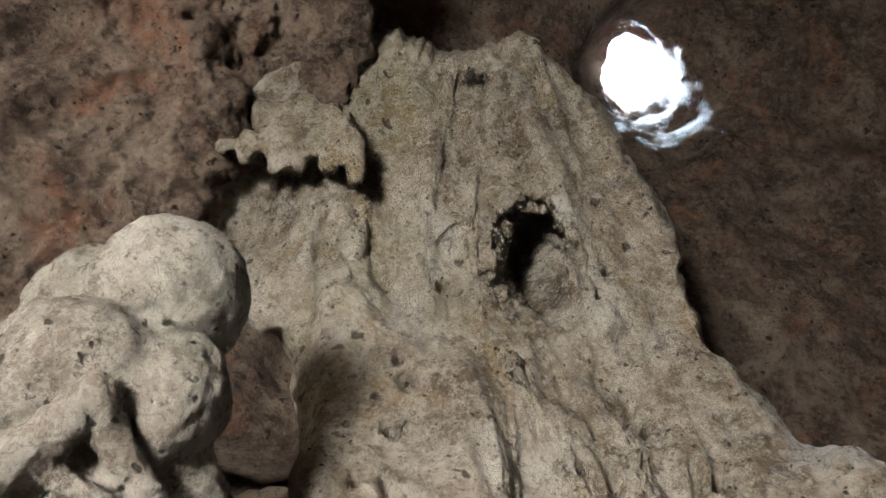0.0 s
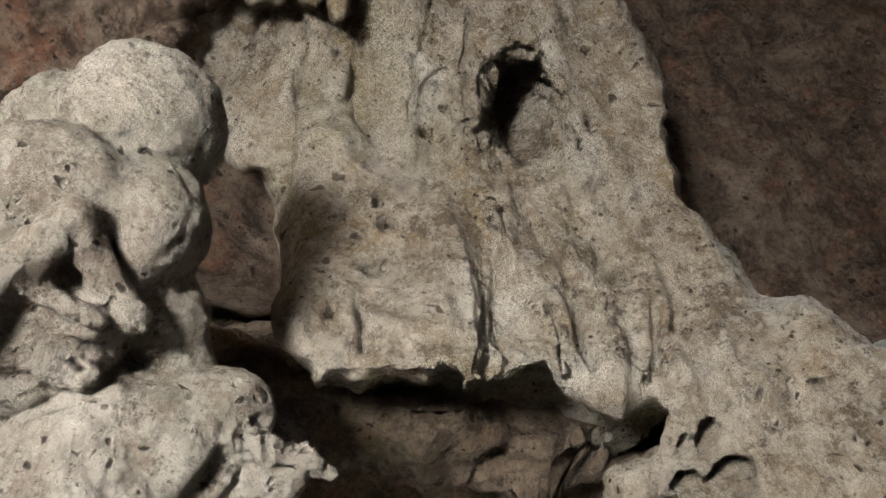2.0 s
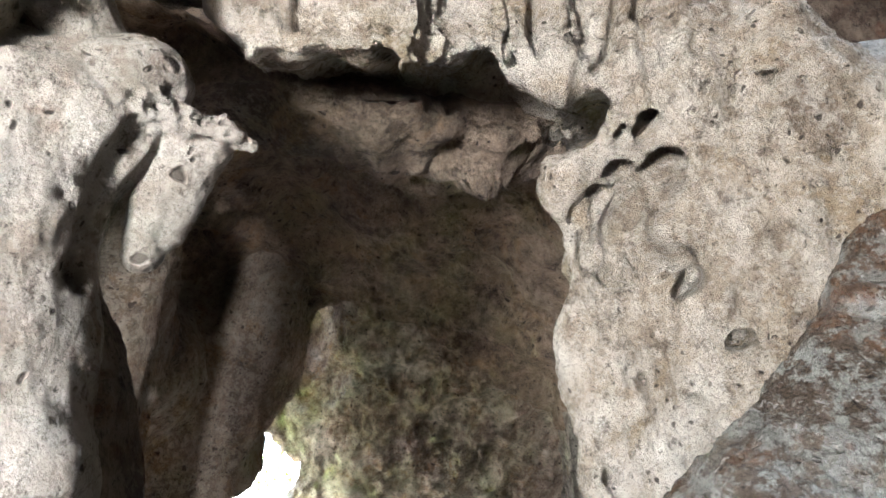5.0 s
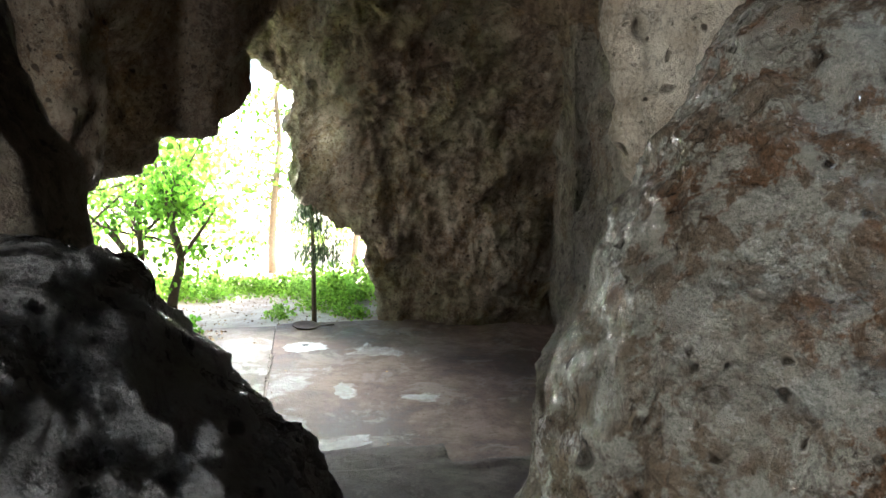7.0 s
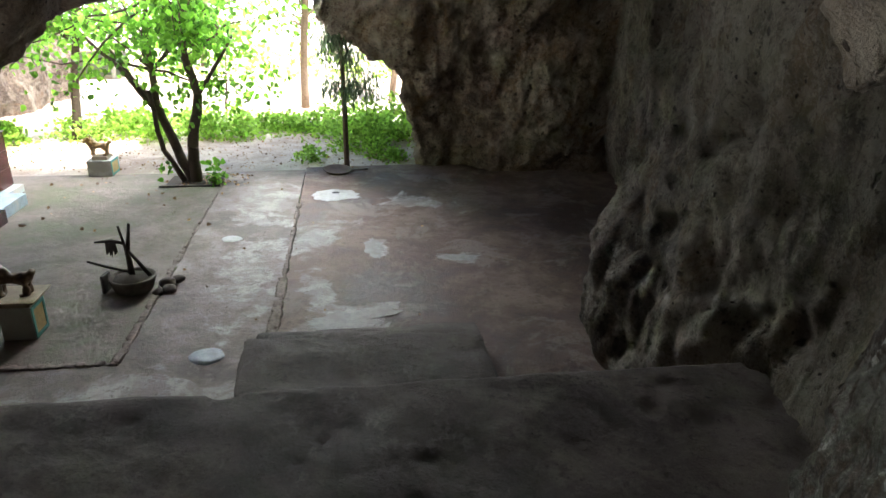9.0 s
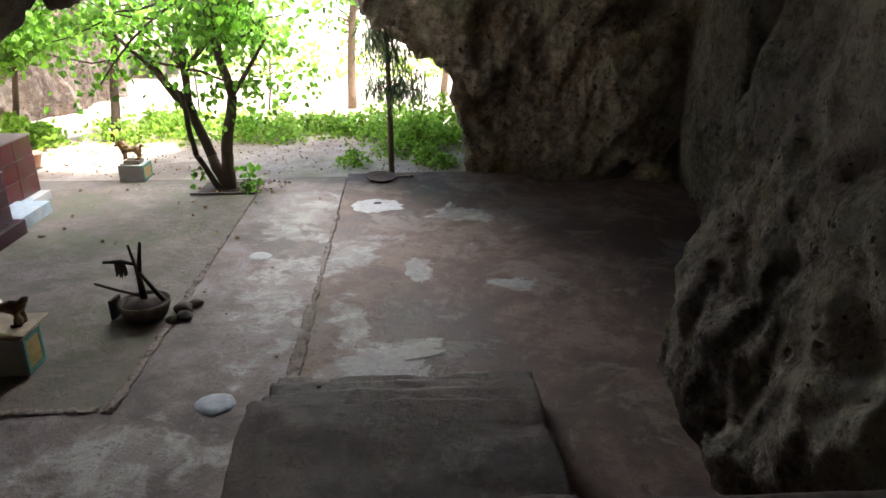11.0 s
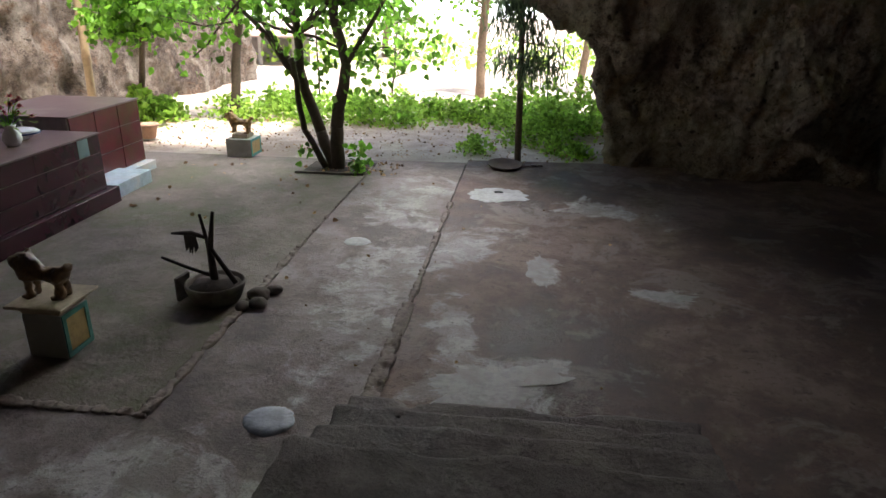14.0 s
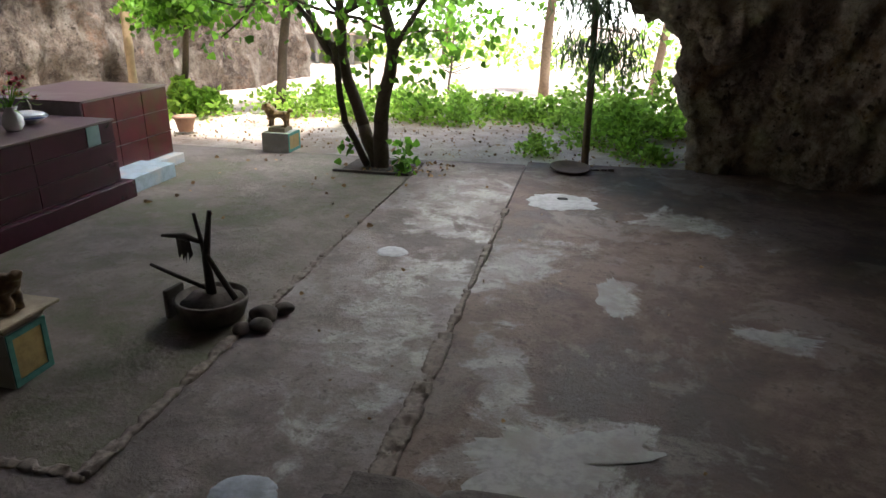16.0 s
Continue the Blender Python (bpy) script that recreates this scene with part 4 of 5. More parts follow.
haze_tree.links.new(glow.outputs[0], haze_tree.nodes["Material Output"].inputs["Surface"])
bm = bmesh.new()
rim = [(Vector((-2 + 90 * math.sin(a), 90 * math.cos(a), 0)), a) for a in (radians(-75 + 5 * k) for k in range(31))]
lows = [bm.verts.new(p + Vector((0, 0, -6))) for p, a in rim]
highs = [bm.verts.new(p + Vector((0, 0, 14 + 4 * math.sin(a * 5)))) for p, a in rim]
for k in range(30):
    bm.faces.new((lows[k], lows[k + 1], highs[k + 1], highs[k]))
tagged(part("backdrop", bm, HAZE_GLOW, smooth=True), "glowing white screen added for the bright far distance", "backdrop", kind="structure")


# ---- platform edge and stairs ----
def to_uv(p):
    c, s = math.cos(TURN9), math.sin(TURN9)
    return np.stack([c * p[:, 0] + s * p[:, 1], c * p[:, 1] - s * p[:, 0], p[:, 2]], 1).astype(np.float32)


def block_distance(p, lo, hi, soft):
    mid, half = (np.array(lo) + np.array(hi)) / 2, (np.array(hi) - np.array(lo)) / 2 - soft
    q = np.abs(p - mid.astype(np.float32)) - half.astype(np.float32)
    return np.linalg.norm(np.maximum(q, 0), axis=1) + np.minimum(q.max(1), 0) - soft


def worn_block(name, lo, hi, h, material, chips, seed, parent=None, label=""):
    """A cement block in the floor's frame, with worn edges and chipped hollows."""
    f = with_pits(lambda p: block_distance(p, lo, hi, 0.015), lambda p: 0.014 * fbm(p, 0.25, 5, seed), *chips)
    verts, quads = surface(f, NONE, [c - 0.06 for c in lo], [c + 0.06 for c in hi], h)
    ob = new(name, quad_mesh(name, verts, quads))
    ob.data.materials.append(material)
    ob.matrix_world = pose(0, 0, 0, 0, 0, 9)
    if parent:
        ob.parent = parent
        ob.matrix_world = Matrix.Identity(4)
    if label:
        ob["label"] = label
    return ob


tagged(worn_block("platform_edge", (-3.0, 2.3, 0.3), (3.2, 4.05, 1.0), 0.025, STEP, ((0.24, 0.45, 0.05, 1101, (1.8, 1.2, 0.5)), (0.1, 0.3, 0.02, 1111, (1.6, 1.2, 0.5))), 1100), "dark cement platform edge with chipped hollows", "platform", kind="structure")
stairs = base_empty("staircase", pose(0, 0, 0, 0, 0, 9), "dark worn cement steps below the platform", "stairs")
for k, (top, near, far) in enumerate(((0.8, 4.0, 4.3), (0.6, 4.3, 5.24), (0.45, 5.2, 5.56), (0.3, 5.5, 5.88), (0.15, 5.8, 6.18))):
    step = worn_block("step", (0.02 - 0.02 * k, near, -0.02), (1.38 + 0.05 * k, far, top), 0.025, STEP, ((0.2, 0.4, 0.03, 1201 + k),), 1200 + 20 * k)
    step.parent = stairs
    step.matrix_world = pose(0, 0, 0, 0, 0, 9)

# ---- broken joints in the floor ----
RUBBLE = plain("crumbled_cement", (0.27, 0.22, 0.185), 0.95, 0.55, 40, 0.8)


def broken_joint(lo, hi, seed, label):
    """A strip of lifted, crumbled cement in the floor's frame."""
    f = lambda p: block_distance(p, (lo[0], lo[1], -0.03), (hi[0], hi[1], 0.015), 0.003)
    rough = lambda p: 0.009 * fbm(p, 0.12, 3, seed) - 0.008 * ridged(p, 0.06, 3, seed + 7) + 0.006 * fbm(p, 0.022, 2, seed + 9)
    verts, quads = surface(f, rough, (lo[0] - 0.05, lo[1] - 0.05, -0.05), (hi[0] + 0.05, hi[1] + 0.05, 0.05), 0.011)
    ob = new("broken_joint", quad_mesh("broken_joint", verts, quads))
    ob.data.materials.append(RUBBLE)
    ob.matrix_world = pose(0, 0, 0, 0, 0, 9)
    return tagged(ob, label, "floor joint", kind="stuff")


broken_joint((-2.6, 6.04), (-1.06, 6.1), 1301, "crumbled cement joint across the floor")
broken_joint((-1.11, 6.05), (-1.05, 8.4), 1311, "long crumbled cement joint in the floor")
broken_joint((-1.09, 8.4), (-1.07, 11.3), 1321, "thin cracked cement joint in the floor")
broken_joint((-0.05, 6.2), (0.04, 7.5), 1331, "broad crumbled cement joint beside the steps")
broken_joint((-0.02, 7.5), (0.02, 9.8), 1341, "thin crumbled joint between floor strips")
broken_joint((0.15, 6.15), (1.35, 6.24), 1351, "crumbled cement along the lowest step")

# ---- pale repairs and stains that lie on the floor ----
REPAIR = plain("pale_fresh_cement", (0.5, 0.5, 0.5), 0.8, 0.4, 20, 0.4, dirt=(0.36, 0.35, 0.34))
BLUISH = plain("bluish_grey_cement", (0.27, 0.3, 0.34), 0.6, 0.5, 24, 0.5, dirt=(0.17, 0.18, 0.2))
DRY = plain("dry_grey_cement_film", (0.4, 0.385, 0.36), 0.75, 0.5, 16, 0.4, dirt=(0.31, 0.28, 0.25))


def blotch(name, x, y, rx, ry, turn, rag, seed, material, label, height=0.006):
    bm = bmesh.new()
    rings = []
    for f, z in ((1.0, 0.0), (0.93, height * 0.8), (0.5, height), (0.05, height)):
        ring = []
        for j in range(96):
            a = 2 * math.pi * j / 96
            r = f * (1 + rag * noise.fractal(Vector((math.cos(a) * 1.1, math.sin(a) * 1.1, seed * 3.1)), 0.55, 2.1, 6) * 0.75)
            ring.append(bm.verts.new((rx * r * math.cos(a), ry * r * math.sin(a), z)))
        rings.append(ring)
    for a, b in zip(rings, rings[1:]):
        for j in range(96):
            bm.faces.new((a[j], a[(j + 1) % 96], b[(j + 1) % 96], b[j]))
    bm.faces.new(rings[-1])
    ob = part(name, bm, material, smooth=True)
    ob.matrix_world = pose(x, y, 0.003, 0, 0, turn)
    return tagged(ob, label, "floor patch")


blotch("cement_patch", -1.4, 5.96, 0.13, 0.12, 0, 0.12, 1, BLUISH, "round pale grey cement patch on the floor", 0.012)
blotch("cement_patch", -1.16, 10.13, 0.32, 0.24, 10, 0.35, 2, REPAIR, "irregular white cement patch round a drain")
blotch("cement_patch", -1.98, 8.42, 0.11, 0.1, 0, 0.25, 3, REPAIR, "small round pale cement patch")
blotch("cement_spill", -0.42, 6.58, 0.34, 0.2, 25, 0.9, 21, DRY, "ragged pale cement spill before the steps", 0.002)
blotch("cement_spill", -0.42, 8.25, 0.09, 0.3, 14, 0.6, 22, DRY, "long pale cement smear on the brown floor", 0.002)
blotch("cement_spill", 0.45, 8.05, 0.2, 0.09, 0, 0.7, 23, DRY, "small pale cement smear on the brown floor", 0.002)
# no hole is cut: a near-black patch stands for the drain's inner shade
HOLE = plain("dark_drain", (0.03, 0.03, 0.03), 0.9, 0.3)
blotch("drain_patch", -1.16, 10.2, 0.05, 0.035, 0, 0.3, 12, HOLE, "small dark patch painted for the shade of a drain hole", 0.012)
bm = lathe(bmesh.new(), [(0.02, 0.01), (0.14, 0.012), (0.2, 0.045), (0.21, 0.045), (0.16, 0.0), (0.03, 0.0)])
dish = part("broken_basin", bm, plain("brown_clay", (0.16, 0.11, 0.08), 0.8, 0.4), smooth=True)
dish.matrix_world = pose(-1.32, 11.28, 0.005, 4, 3, 0)
tagged(dish, "shallow broken brown clay basin on the floor", "basin")
bm = bmesh.new()
for k in range(9):
    a = k * 0.7
    box(bm, (-0.35 + 0.075 * k, -0.03 + 0.01 * math.sin(a), 0.0), (-0.29 + 0.075 * k, 0.03, 0.02 + 0.01 * math.cos(a)), 0.004)
sticks = part("rubble_heap", bm, RUBBLE)
sticks.matrix_world = pose(-1.2, 11.42, 0, 0, 0, 10)
tagged(sticks, "low line of broken cement at the floor's edge", "rubble", kind="stuff")

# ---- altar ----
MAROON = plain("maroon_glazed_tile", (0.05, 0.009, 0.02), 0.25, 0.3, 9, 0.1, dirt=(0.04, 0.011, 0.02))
# tier tops use a paler, greyer maroon than the sides
MAROON_TOP = plain("pale_maroon_tile", (0.17, 0.11, 0.115), 0.35, 0.3, 9, 0.1, dirt=(0.22, 0.17, 0.17))
RED_TILE = plain("red_glazed_tile", (0.1, 0.016, 0.02), 0.2, 0.35, 9, 0.1, dirt=(0.07, 0.035, 0.018))
GROUT = plain("pale_grout", (0.3, 0.2, 0.2), 0.9, 0.3)
RENDER = plain("grey_cement_face", (0.26, 0.23, 0.23), 0.85, 0.4, 10, 0.4, dirt=(0.2, 0.17, 0.17))
BLUE = plain("pale_blue_paint", (0.42, 0.52, 0.58), 0.7, 0.35, 12, 0.4, dirt=(0.55, 0.52, 0.48))
TEAL_TILE = plain("grey_teal_tile", (0.2, 0.3, 0.31), 0.3, 0.3)


def tile_mesh(name, w, h, material):
    bm = box(bmesh.new(), (0, 0, 0.003), (0.012, w - 0.006, h - 0.003), 0.002)
    me = bpy.data.meshes.new(name)
    bm.to_mesh(me)
    bm.free()
    me.materials.append(material)
    return me


def tile_row(parent, mesh, m, count, w):
    for k in range(count):
        ob = new("tile", mesh)
        ob.parent = parent
        ob.matrix_local = m @ Matrix.Translation((0, w * k, 0))


altar = base_empty("altar", pose(0, 0, 0, 0, 0, 9), "stepped altar clad in maroon glazed tiles", "altar")
lower = part("lower_tier", box(bmesh.new(), (-6.6, 5.6, 0.0), (-3.312, 9.33, 0.675), 0.004), GROUT, altar)
part("tier_top", box(bmesh.new(), (-6.6, 5.6, 0.677), (-3.296, 9.345, 0.69), 0.003), MAROON_TOP, altar, "paler maroon tiled top")
part("plinth", box(bmesh.new(), (-6.65, 5.55, 0.0), (-3.22, 9.4, 0.155), 0.006), MAROON, altar, "maroon painted plinth")
big = tile_mesh("tile", 0.9, 0.17, MAROON)
for row in range(3):
    tile_row(lower, big, Matrix.Translation((-3.312, 5.73 + 0.0 * row, 0.16 + 0.172 * row)), 4, 0.9)
part("odd_tile", box(bmesh.new(), (-3.303, 9.0, 0.51), (-3.296, 9.15, 0.67), 0.002), TEAL_TILE, altar, "grey-teal replacement tile")
upper = part("upper_tier", box(bmesh.new(), (-4.75, 9.42, 0.0), (-3.672, 10.66, 0.79), 0.006), RENDER, altar, "plain grey cement tier")
part("upper_top", box(bmesh.new(), (-4.77, 9.41, 0.791), (-3.655, 10.67, 0.805), 0.003), MAROON_TOP, altar, "paler maroon slab top")
red = tile_mesh("tile", 0.4, 0.225, RED_TILE)
for row in range(3):
    tile_row(upper, red, Matrix.Translation((-3.672, 9.44, 0.11 + 0.226 * row)), 3, 0.405)
part("side_step", box(bmesh.new(), (-3.9, 9.42, 0.0), (-3.29, 10.1, 0.14), 0.008), BLUE, altar, "pale blue painted cement step")
part("side_ledge", box(bmesh.new(), (-3.9, 10.1, 0.0), (-3.56, 10.68, 0.1), 0.008), BLUE, altar, "pale blue painted cement ledge")

PORCELAIN = plain("blue_white_porcelain", (0.72, 0.74, 0.76), 0.15, 0.12, 20, 0.05)
BLUE_RIM = plain("dark_blue_glaze", (0.05, 0.08, 0.2), 0.2, 0.2)
tray_at = at_floor(-3.78, 8.95, 0.69)
tray = base_empty("porcelain_dish", Matrix.Translation(tray_at), "white lidded porcelain dish with blue rim on the altar", "dish")
part("bowl", lathe(bmesh.new(), [(0.05, 0.0), (0.06, 0.01), (0.13, 0.04), (0.15, 0.05)]), PORCELAIN, tray, smooth=True)
part("rim", lathe(bmesh.new(), [(0.15, 0.05), (0.158, 0.055), (0.158, 0.063), (0.15, 0.066)]), BLUE_RIM, tray, "dark blue glazed rim", smooth=True)
part("lid", lathe(bmesh.new(), [(0.148, 0.066), (0.12, 0.085), (0.06, 0.1), (0.01, 0.104)]), PORCELAIN, tray, smooth=True)
m, tree_, glassy = nodes_of("clear_glass")
glassy.inputs["Transmission Weight"].default_value, glassy.inputs["Roughness"].default_value = 1.0, 0.05
GLASS = m
bottle = base_empty("glass_bottle", Matrix.Translation(at_floor(-4.0, 9.2, 0.69)), "small clear glass bottle on the altar", "bottle")
part("body", lathe(bmesh.new(), [(0.03, 0), (0.035, 0.01), (0.035, 0.1), (0.014, 0.14), (0.014, 0.16)], 16), GLASS, bottle, smooth=True)
part("cap", lathe(bmesh.new(), [(0.017, 0.161), (0.017, 0.18), (0.004, 0.184)], 16), PORCELAIN, bottle, "white cap", smooth=True)

PETAL_RED = plain("dark_red_petal", (0.3, 0.02, 0.03), 0.6, 0.3)
PETAL_YELLOW = plain("yellow_petal", (0.7, 0.45, 0.04), 0.6, 0.3)
vase = base_empty("flower_vase", Matrix.Translation(at_floor(-3.66, 8.68, 0.69)), "vase of red and yellow flowers on the altar", "vase")
part("vase_body", lathe(bmesh.new(), [(0.05, 0), (0.08, 0.05), (0.075, 0.1), (0.04, 0.15), (0.055, 0.18), (0.045, 0.178)]), PORCELAIN, vase, smooth=True)
rnd = random.Random(4)
for k in range(16):
    a, r, z = rnd.uniform(0, 6.28), rnd.uniform(0.02, 0.2), rnd.uniform(0.28, 0.46)
    c = Vector((r * math.cos(a), r * math.sin(a), z - r * 0.3))
    part("stem", tube(bmesh.new(), [(0, 0, 0.16), c * 0.6 + Vector((0, 0, 0.1)), c], [0.004, 0.003, 0.003], 5), LEAF, vase)
    bm = bmesh.new()
    for j in range(26):
        b, e = rnd.uniform(0, 6.28), rnd.uniform(-0.3, 1.3)
        out = Vector((math.cos(b) * math.cos(e), math.sin(b) * math.cos(e), math.sin(e)))
        side = out.cross(Vector((0.2, 0.1, 1))).normalized() * 0.009
        tip = c + out * rnd.uniform(0.03, 0.045)
        bm.faces.new([bm.verts.new(q) for q in (c - side * 0.4, c + out * 0.022 - side, tip, c + out * 0.022 + side)])
    part("flower", bm, PETAL_YELLOW if k % 4 == 0 else PETAL_RED, vase)
bm = bmesh.new()
for k in range(60):
    a, r, z = rnd.uniform(0, 6.28), rnd.uniform(0.03, 0.2), rnd.uniform(0.16, 0.36)
    c = Vector((r * math.cos(a), r * math.sin(a), z))
    out = Vector((math.cos(a + 0.4), math.sin(a + 0.4), rnd.uniform(-0.6, 0.5))).normalized()
    side = out.cross(Vector((0, 0, 1))).normalized() * 0.015
    bm.faces.new([bm.verts.new(q) for q in (c, c + out * 0.03 - side, c + out * 0.075, c + out * 0.03 + side)])
part("foliage", bm, LEAF, vase)

# ---- lion statues on pedestals ----
OCHRE = plain("ochre_glaze", (0.34, 0.2, 0.06), 0.4, 0.6, 40, 0.5, dirt=(0.2, 0.11, 0.04))
DARK_GLAZE = plain("brown_ochre_glaze", (0.2, 0.12, 0.05), 0.4, 0.6, 40, 0.5, dirt=(0.09, 0.05, 0.03))


def lion_distance(p):
    d = merge(0.03, rod(p, (-0.1, 0, 0.16), (0.06, 0, 0.15), 0.045, 0.042), egg(p, (-0.1, 0, 0.19), (0.065, 0.06, 0.075)), egg(p, (-0.145, 0, 0.25), (0.05, 0.045, 0.045)),
              rod(p, (-0.17, 0, 0.245), (-0.2, 0, 0.225), 0.026, 0.016), egg(p, (0.07, 0, 0.15), (0.055, 0.052, 0.06)))
    for x in (-0.105, 0.075):
        for y in (-0.03, 0.03):
            d = smin(d, rod(p, (x, y, 0.13), (x + 0.01 * (x > 0), y, 0.012), 0.024, 0.018), 0.02)
            d = smin(d, egg(p, (x - 0.012, y, 0.012), (0.026, 0.02, 0.014)), 0.01)
    d = smin(d, rod(p, (0.1, 0, 0.17), (0.135, 0, 0.215), 0.018, 0.03), 0.02)
    for y in (-0.035, 0.035):
        d = smin(d, egg(p, (-0.125, y, 0.29), (0.012, 0.01, 0.02)), 0.01)
    return d


def lion(m, material, label, seed):
    verts, quads = surface(lion_distance, lambda p: 0.008 * fbm(p, 0.05, 3, seed) - 0.005 * ridged(p, 0.03, 2, seed + 4), (-0.24, -0.1, -0.01), (0.19, 0.1, 0.33), 0.008)
    ob = new("lion_statue", quad_mesh("lion_statue", verts, quads))
    ob.data.materials.append(material)
    ob.matrix_world = m @ Matrix.Diagonal((1, 1.15, 0.86, 1))
    return tagged(ob, label, "statue", "lion statues")


WHITEWASH = plain("grey_whitewash", (0.46, 0.46, 0.42), 0.85, 0.35, 12, 0.4, dirt=(0.33, 0.33, 0.28))
TEAL = plain("teal_paint", (0.1, 0.34, 0.3), 0.6, 0.35, 20, 0.3)
YELLOW = plain("faded_yellow_paint", (0.5, 0.36, 0.14), 0.7, 0.4, 20, 0.3)
CREAM = plain("dusty_cream_cement", (0.44, 0.36, 0.24), 0.85, 0.4, 18, 0.4, dirt=(0.3, 0.24, 0.17))


def pedestal(m, w, h, cap, label):
    ob = base_empty("pedestal", m, label, "pedestal", "lion pedestals")
    part("body", box(bmesh.new(), (-w / 2, -w / 2, 0), (w / 2, w / 2, h), 0.006), WHITEWASH, ob)
    for turn in (0, 90, 180, 270):
        r = pose(0, 0, 0, 0, 0, turn)
        x = w / 2 + 0.001
        bm = bmesh.new()
        for lo, hi in (((x, -w / 2 + 0.004, 0.004), (x + 0.006, -w / 2 + 0.034, h - 0.004)), ((x, w / 2 - 0.034, 0.004), (x + 0.006, w / 2 - 0.004, h - 0.004)),
                       ((x, -w / 2 + 0.034, 0.004), (x + 0.006, w / 2 - 0.034, 0.034)), ((x, -w / 2 + 0.034, h - 0.034), (x + 0.006, w / 2 - 0.034, h - 0.004))):
            box(bm, lo, hi)
        bm.transform(r)
        if turn == 0:
            part("border", bm, TEAL, ob, "teal painted border")
            bm = box(bmesh.new(), (x - 0.002, -w / 2 + 0.036, 0.036), (x + 0.003, w / 2 - 0.036, h - 0.036))
            part("panel", bm, YELLOW, ob, "faded yellow panel")
        else:
            bm.free()
    bm = bmesh.new()
    if cap:
        rings = [(w / 2 - 0.005, h), (w / 2 + 0.01, h + 0.03), (w / 2 + 0.055, h + 0.05), (w / 2 + 0.055, h + 0.065)]
    else:
        rings = [(w / 2 - 0.06, h), (w / 2 - 0.06, h + 0.05)]
    loops = [[bm.verts.new((sx * r, sy * r, z)) for sx, sy in ((-1, -1), (1, -1), (1, 1), (-1, 1))] for r, z in rings]
    for a, b in zip(loops, loops[1:]):
        for j in range(4):
            bm.faces.new((a[j], a[(j + 1) % 4], b[(j + 1) % 4], b[j]))
    bm.faces.new(loops[-1])
    bm.faces.new(loops[0][::-1])
    bmesh.ops.bevel(bm, geom=list(bm.edges), offset=0.003, segments=1, affect="EDGES")
    part("cap", bm, CREAM, ob, "dusty cream moulded cap")
    return ob


pedestal(floor_pose(-2.92, 6.25), 0.235, 0.27, True, "grey-white pedestal with teal border and yellow panel")
lion(floor_pose(-2.92, 6.25, 0.335), DARK_GLAZE, "brown glazed lion statue on a flared pedestal", 71)
pedestal(floor_pose(-4.6, 10.92), 0.32, 0.22, False, "pale square pedestal with teal edges near the tree")
lion(floor_pose(-4.6, 10.92, 0.27), OCHRE, "ochre glazed lion statue on a pale pedestal", 73)

# ---- planter with dead stems ----
CLAY = plain("weathered_grey_clay", (0.15, 0.13, 0.105), 0.9, 0.5, 16, 0.6, dirt=(0.07, 0.055, 0.045))
SOIL = plain("dark_soil", (0.06, 0.045, 0.035), 1.0, 0.5, 30, 1.0)
DEAD = plain("dead_stem", (0.05, 0.038, 0.03), 0.9, 0.5, 40, 0.8)
planter = base_empty("planter", pose(-2.45, 7.1, 0), "broken grey clay planter with dead stems", "planter")
part("pot", lathe(bmesh.new(), [(0.15, 0.0), (0.165, 0.02), (0.195, 0.1), (0.2, 0.13), (0.185, 0.135), (0.175, 0.1), (0.05, 0.09)], 32), CLAY, planter, smooth=True)
part("shard", box(bmesh.new(), (-0.235, -0.12, 0.0), (-0.207, 0.02, 0.17), 0.01), CLAY, planter, "broken upright shard")
bm = lathe(bmesh.new(), [(0.175, 0.09), (0.165, 0.11), (0.1, 0.14), (0.02, 0.15)], 32)
for v in bm.verts:
    v.co.z += 0.02 * noise.noise(v.co * 12)
part("soil", bm, SOIL, planter, smooth=True)
for pts, rad in ((((0.0, 0, 0.14), (-0.01, 0, 0.35), (0.03, 0.02, 0.62)), (0.03, 0.022, 0.012)), (((0.0, 0, 0.14), (-0.03, 0.01, 0.4), (-0.06, 0.0, 0.6)), (0.02, 0.014, 0.01)),
                 (((0.16, 0.0, 0.14), (0.08, -0.02, 0.28), (-0.02, 0, 0.4)), (0.018, 0.016, 0.012)), (((-0.02, 0, 0.17), (-0.2, -0.02, 0.22), (-0.36, -0.05, 0.28)), (0.012, 0.012, 0.009)),
                 (((-0.03, 0, 0.44), (-0.14, 0, 0.46), (-0.28, -0.02, 0.45)), (0.012, 0.018, 0.008))):
    part("stem", tube(bmesh.new(), pts, rad, 7), DEAD, planter, smooth=True)
bm = bmesh.new()
for k in range(12):
    x = -0.1 - 0.008 * k
    bm.faces.new([bm.verts.new(q) for q in ((x, -0.01, 0.45), (x - 0.006, -0.01, 0.45), (x - 0.02, 0.005 * (k % 3), 0.45 - rnd.uniform(0.06, 0.17)), (x + 0.004, 0.0, 0.36))])
part("dead_leaf", bm, DEAD, planter, "ragged dry hanging leaf")
STONE = plain("loose_stone", (0.1, 0.08, 0.065), 0.95, 0.5, 18, 0.8)
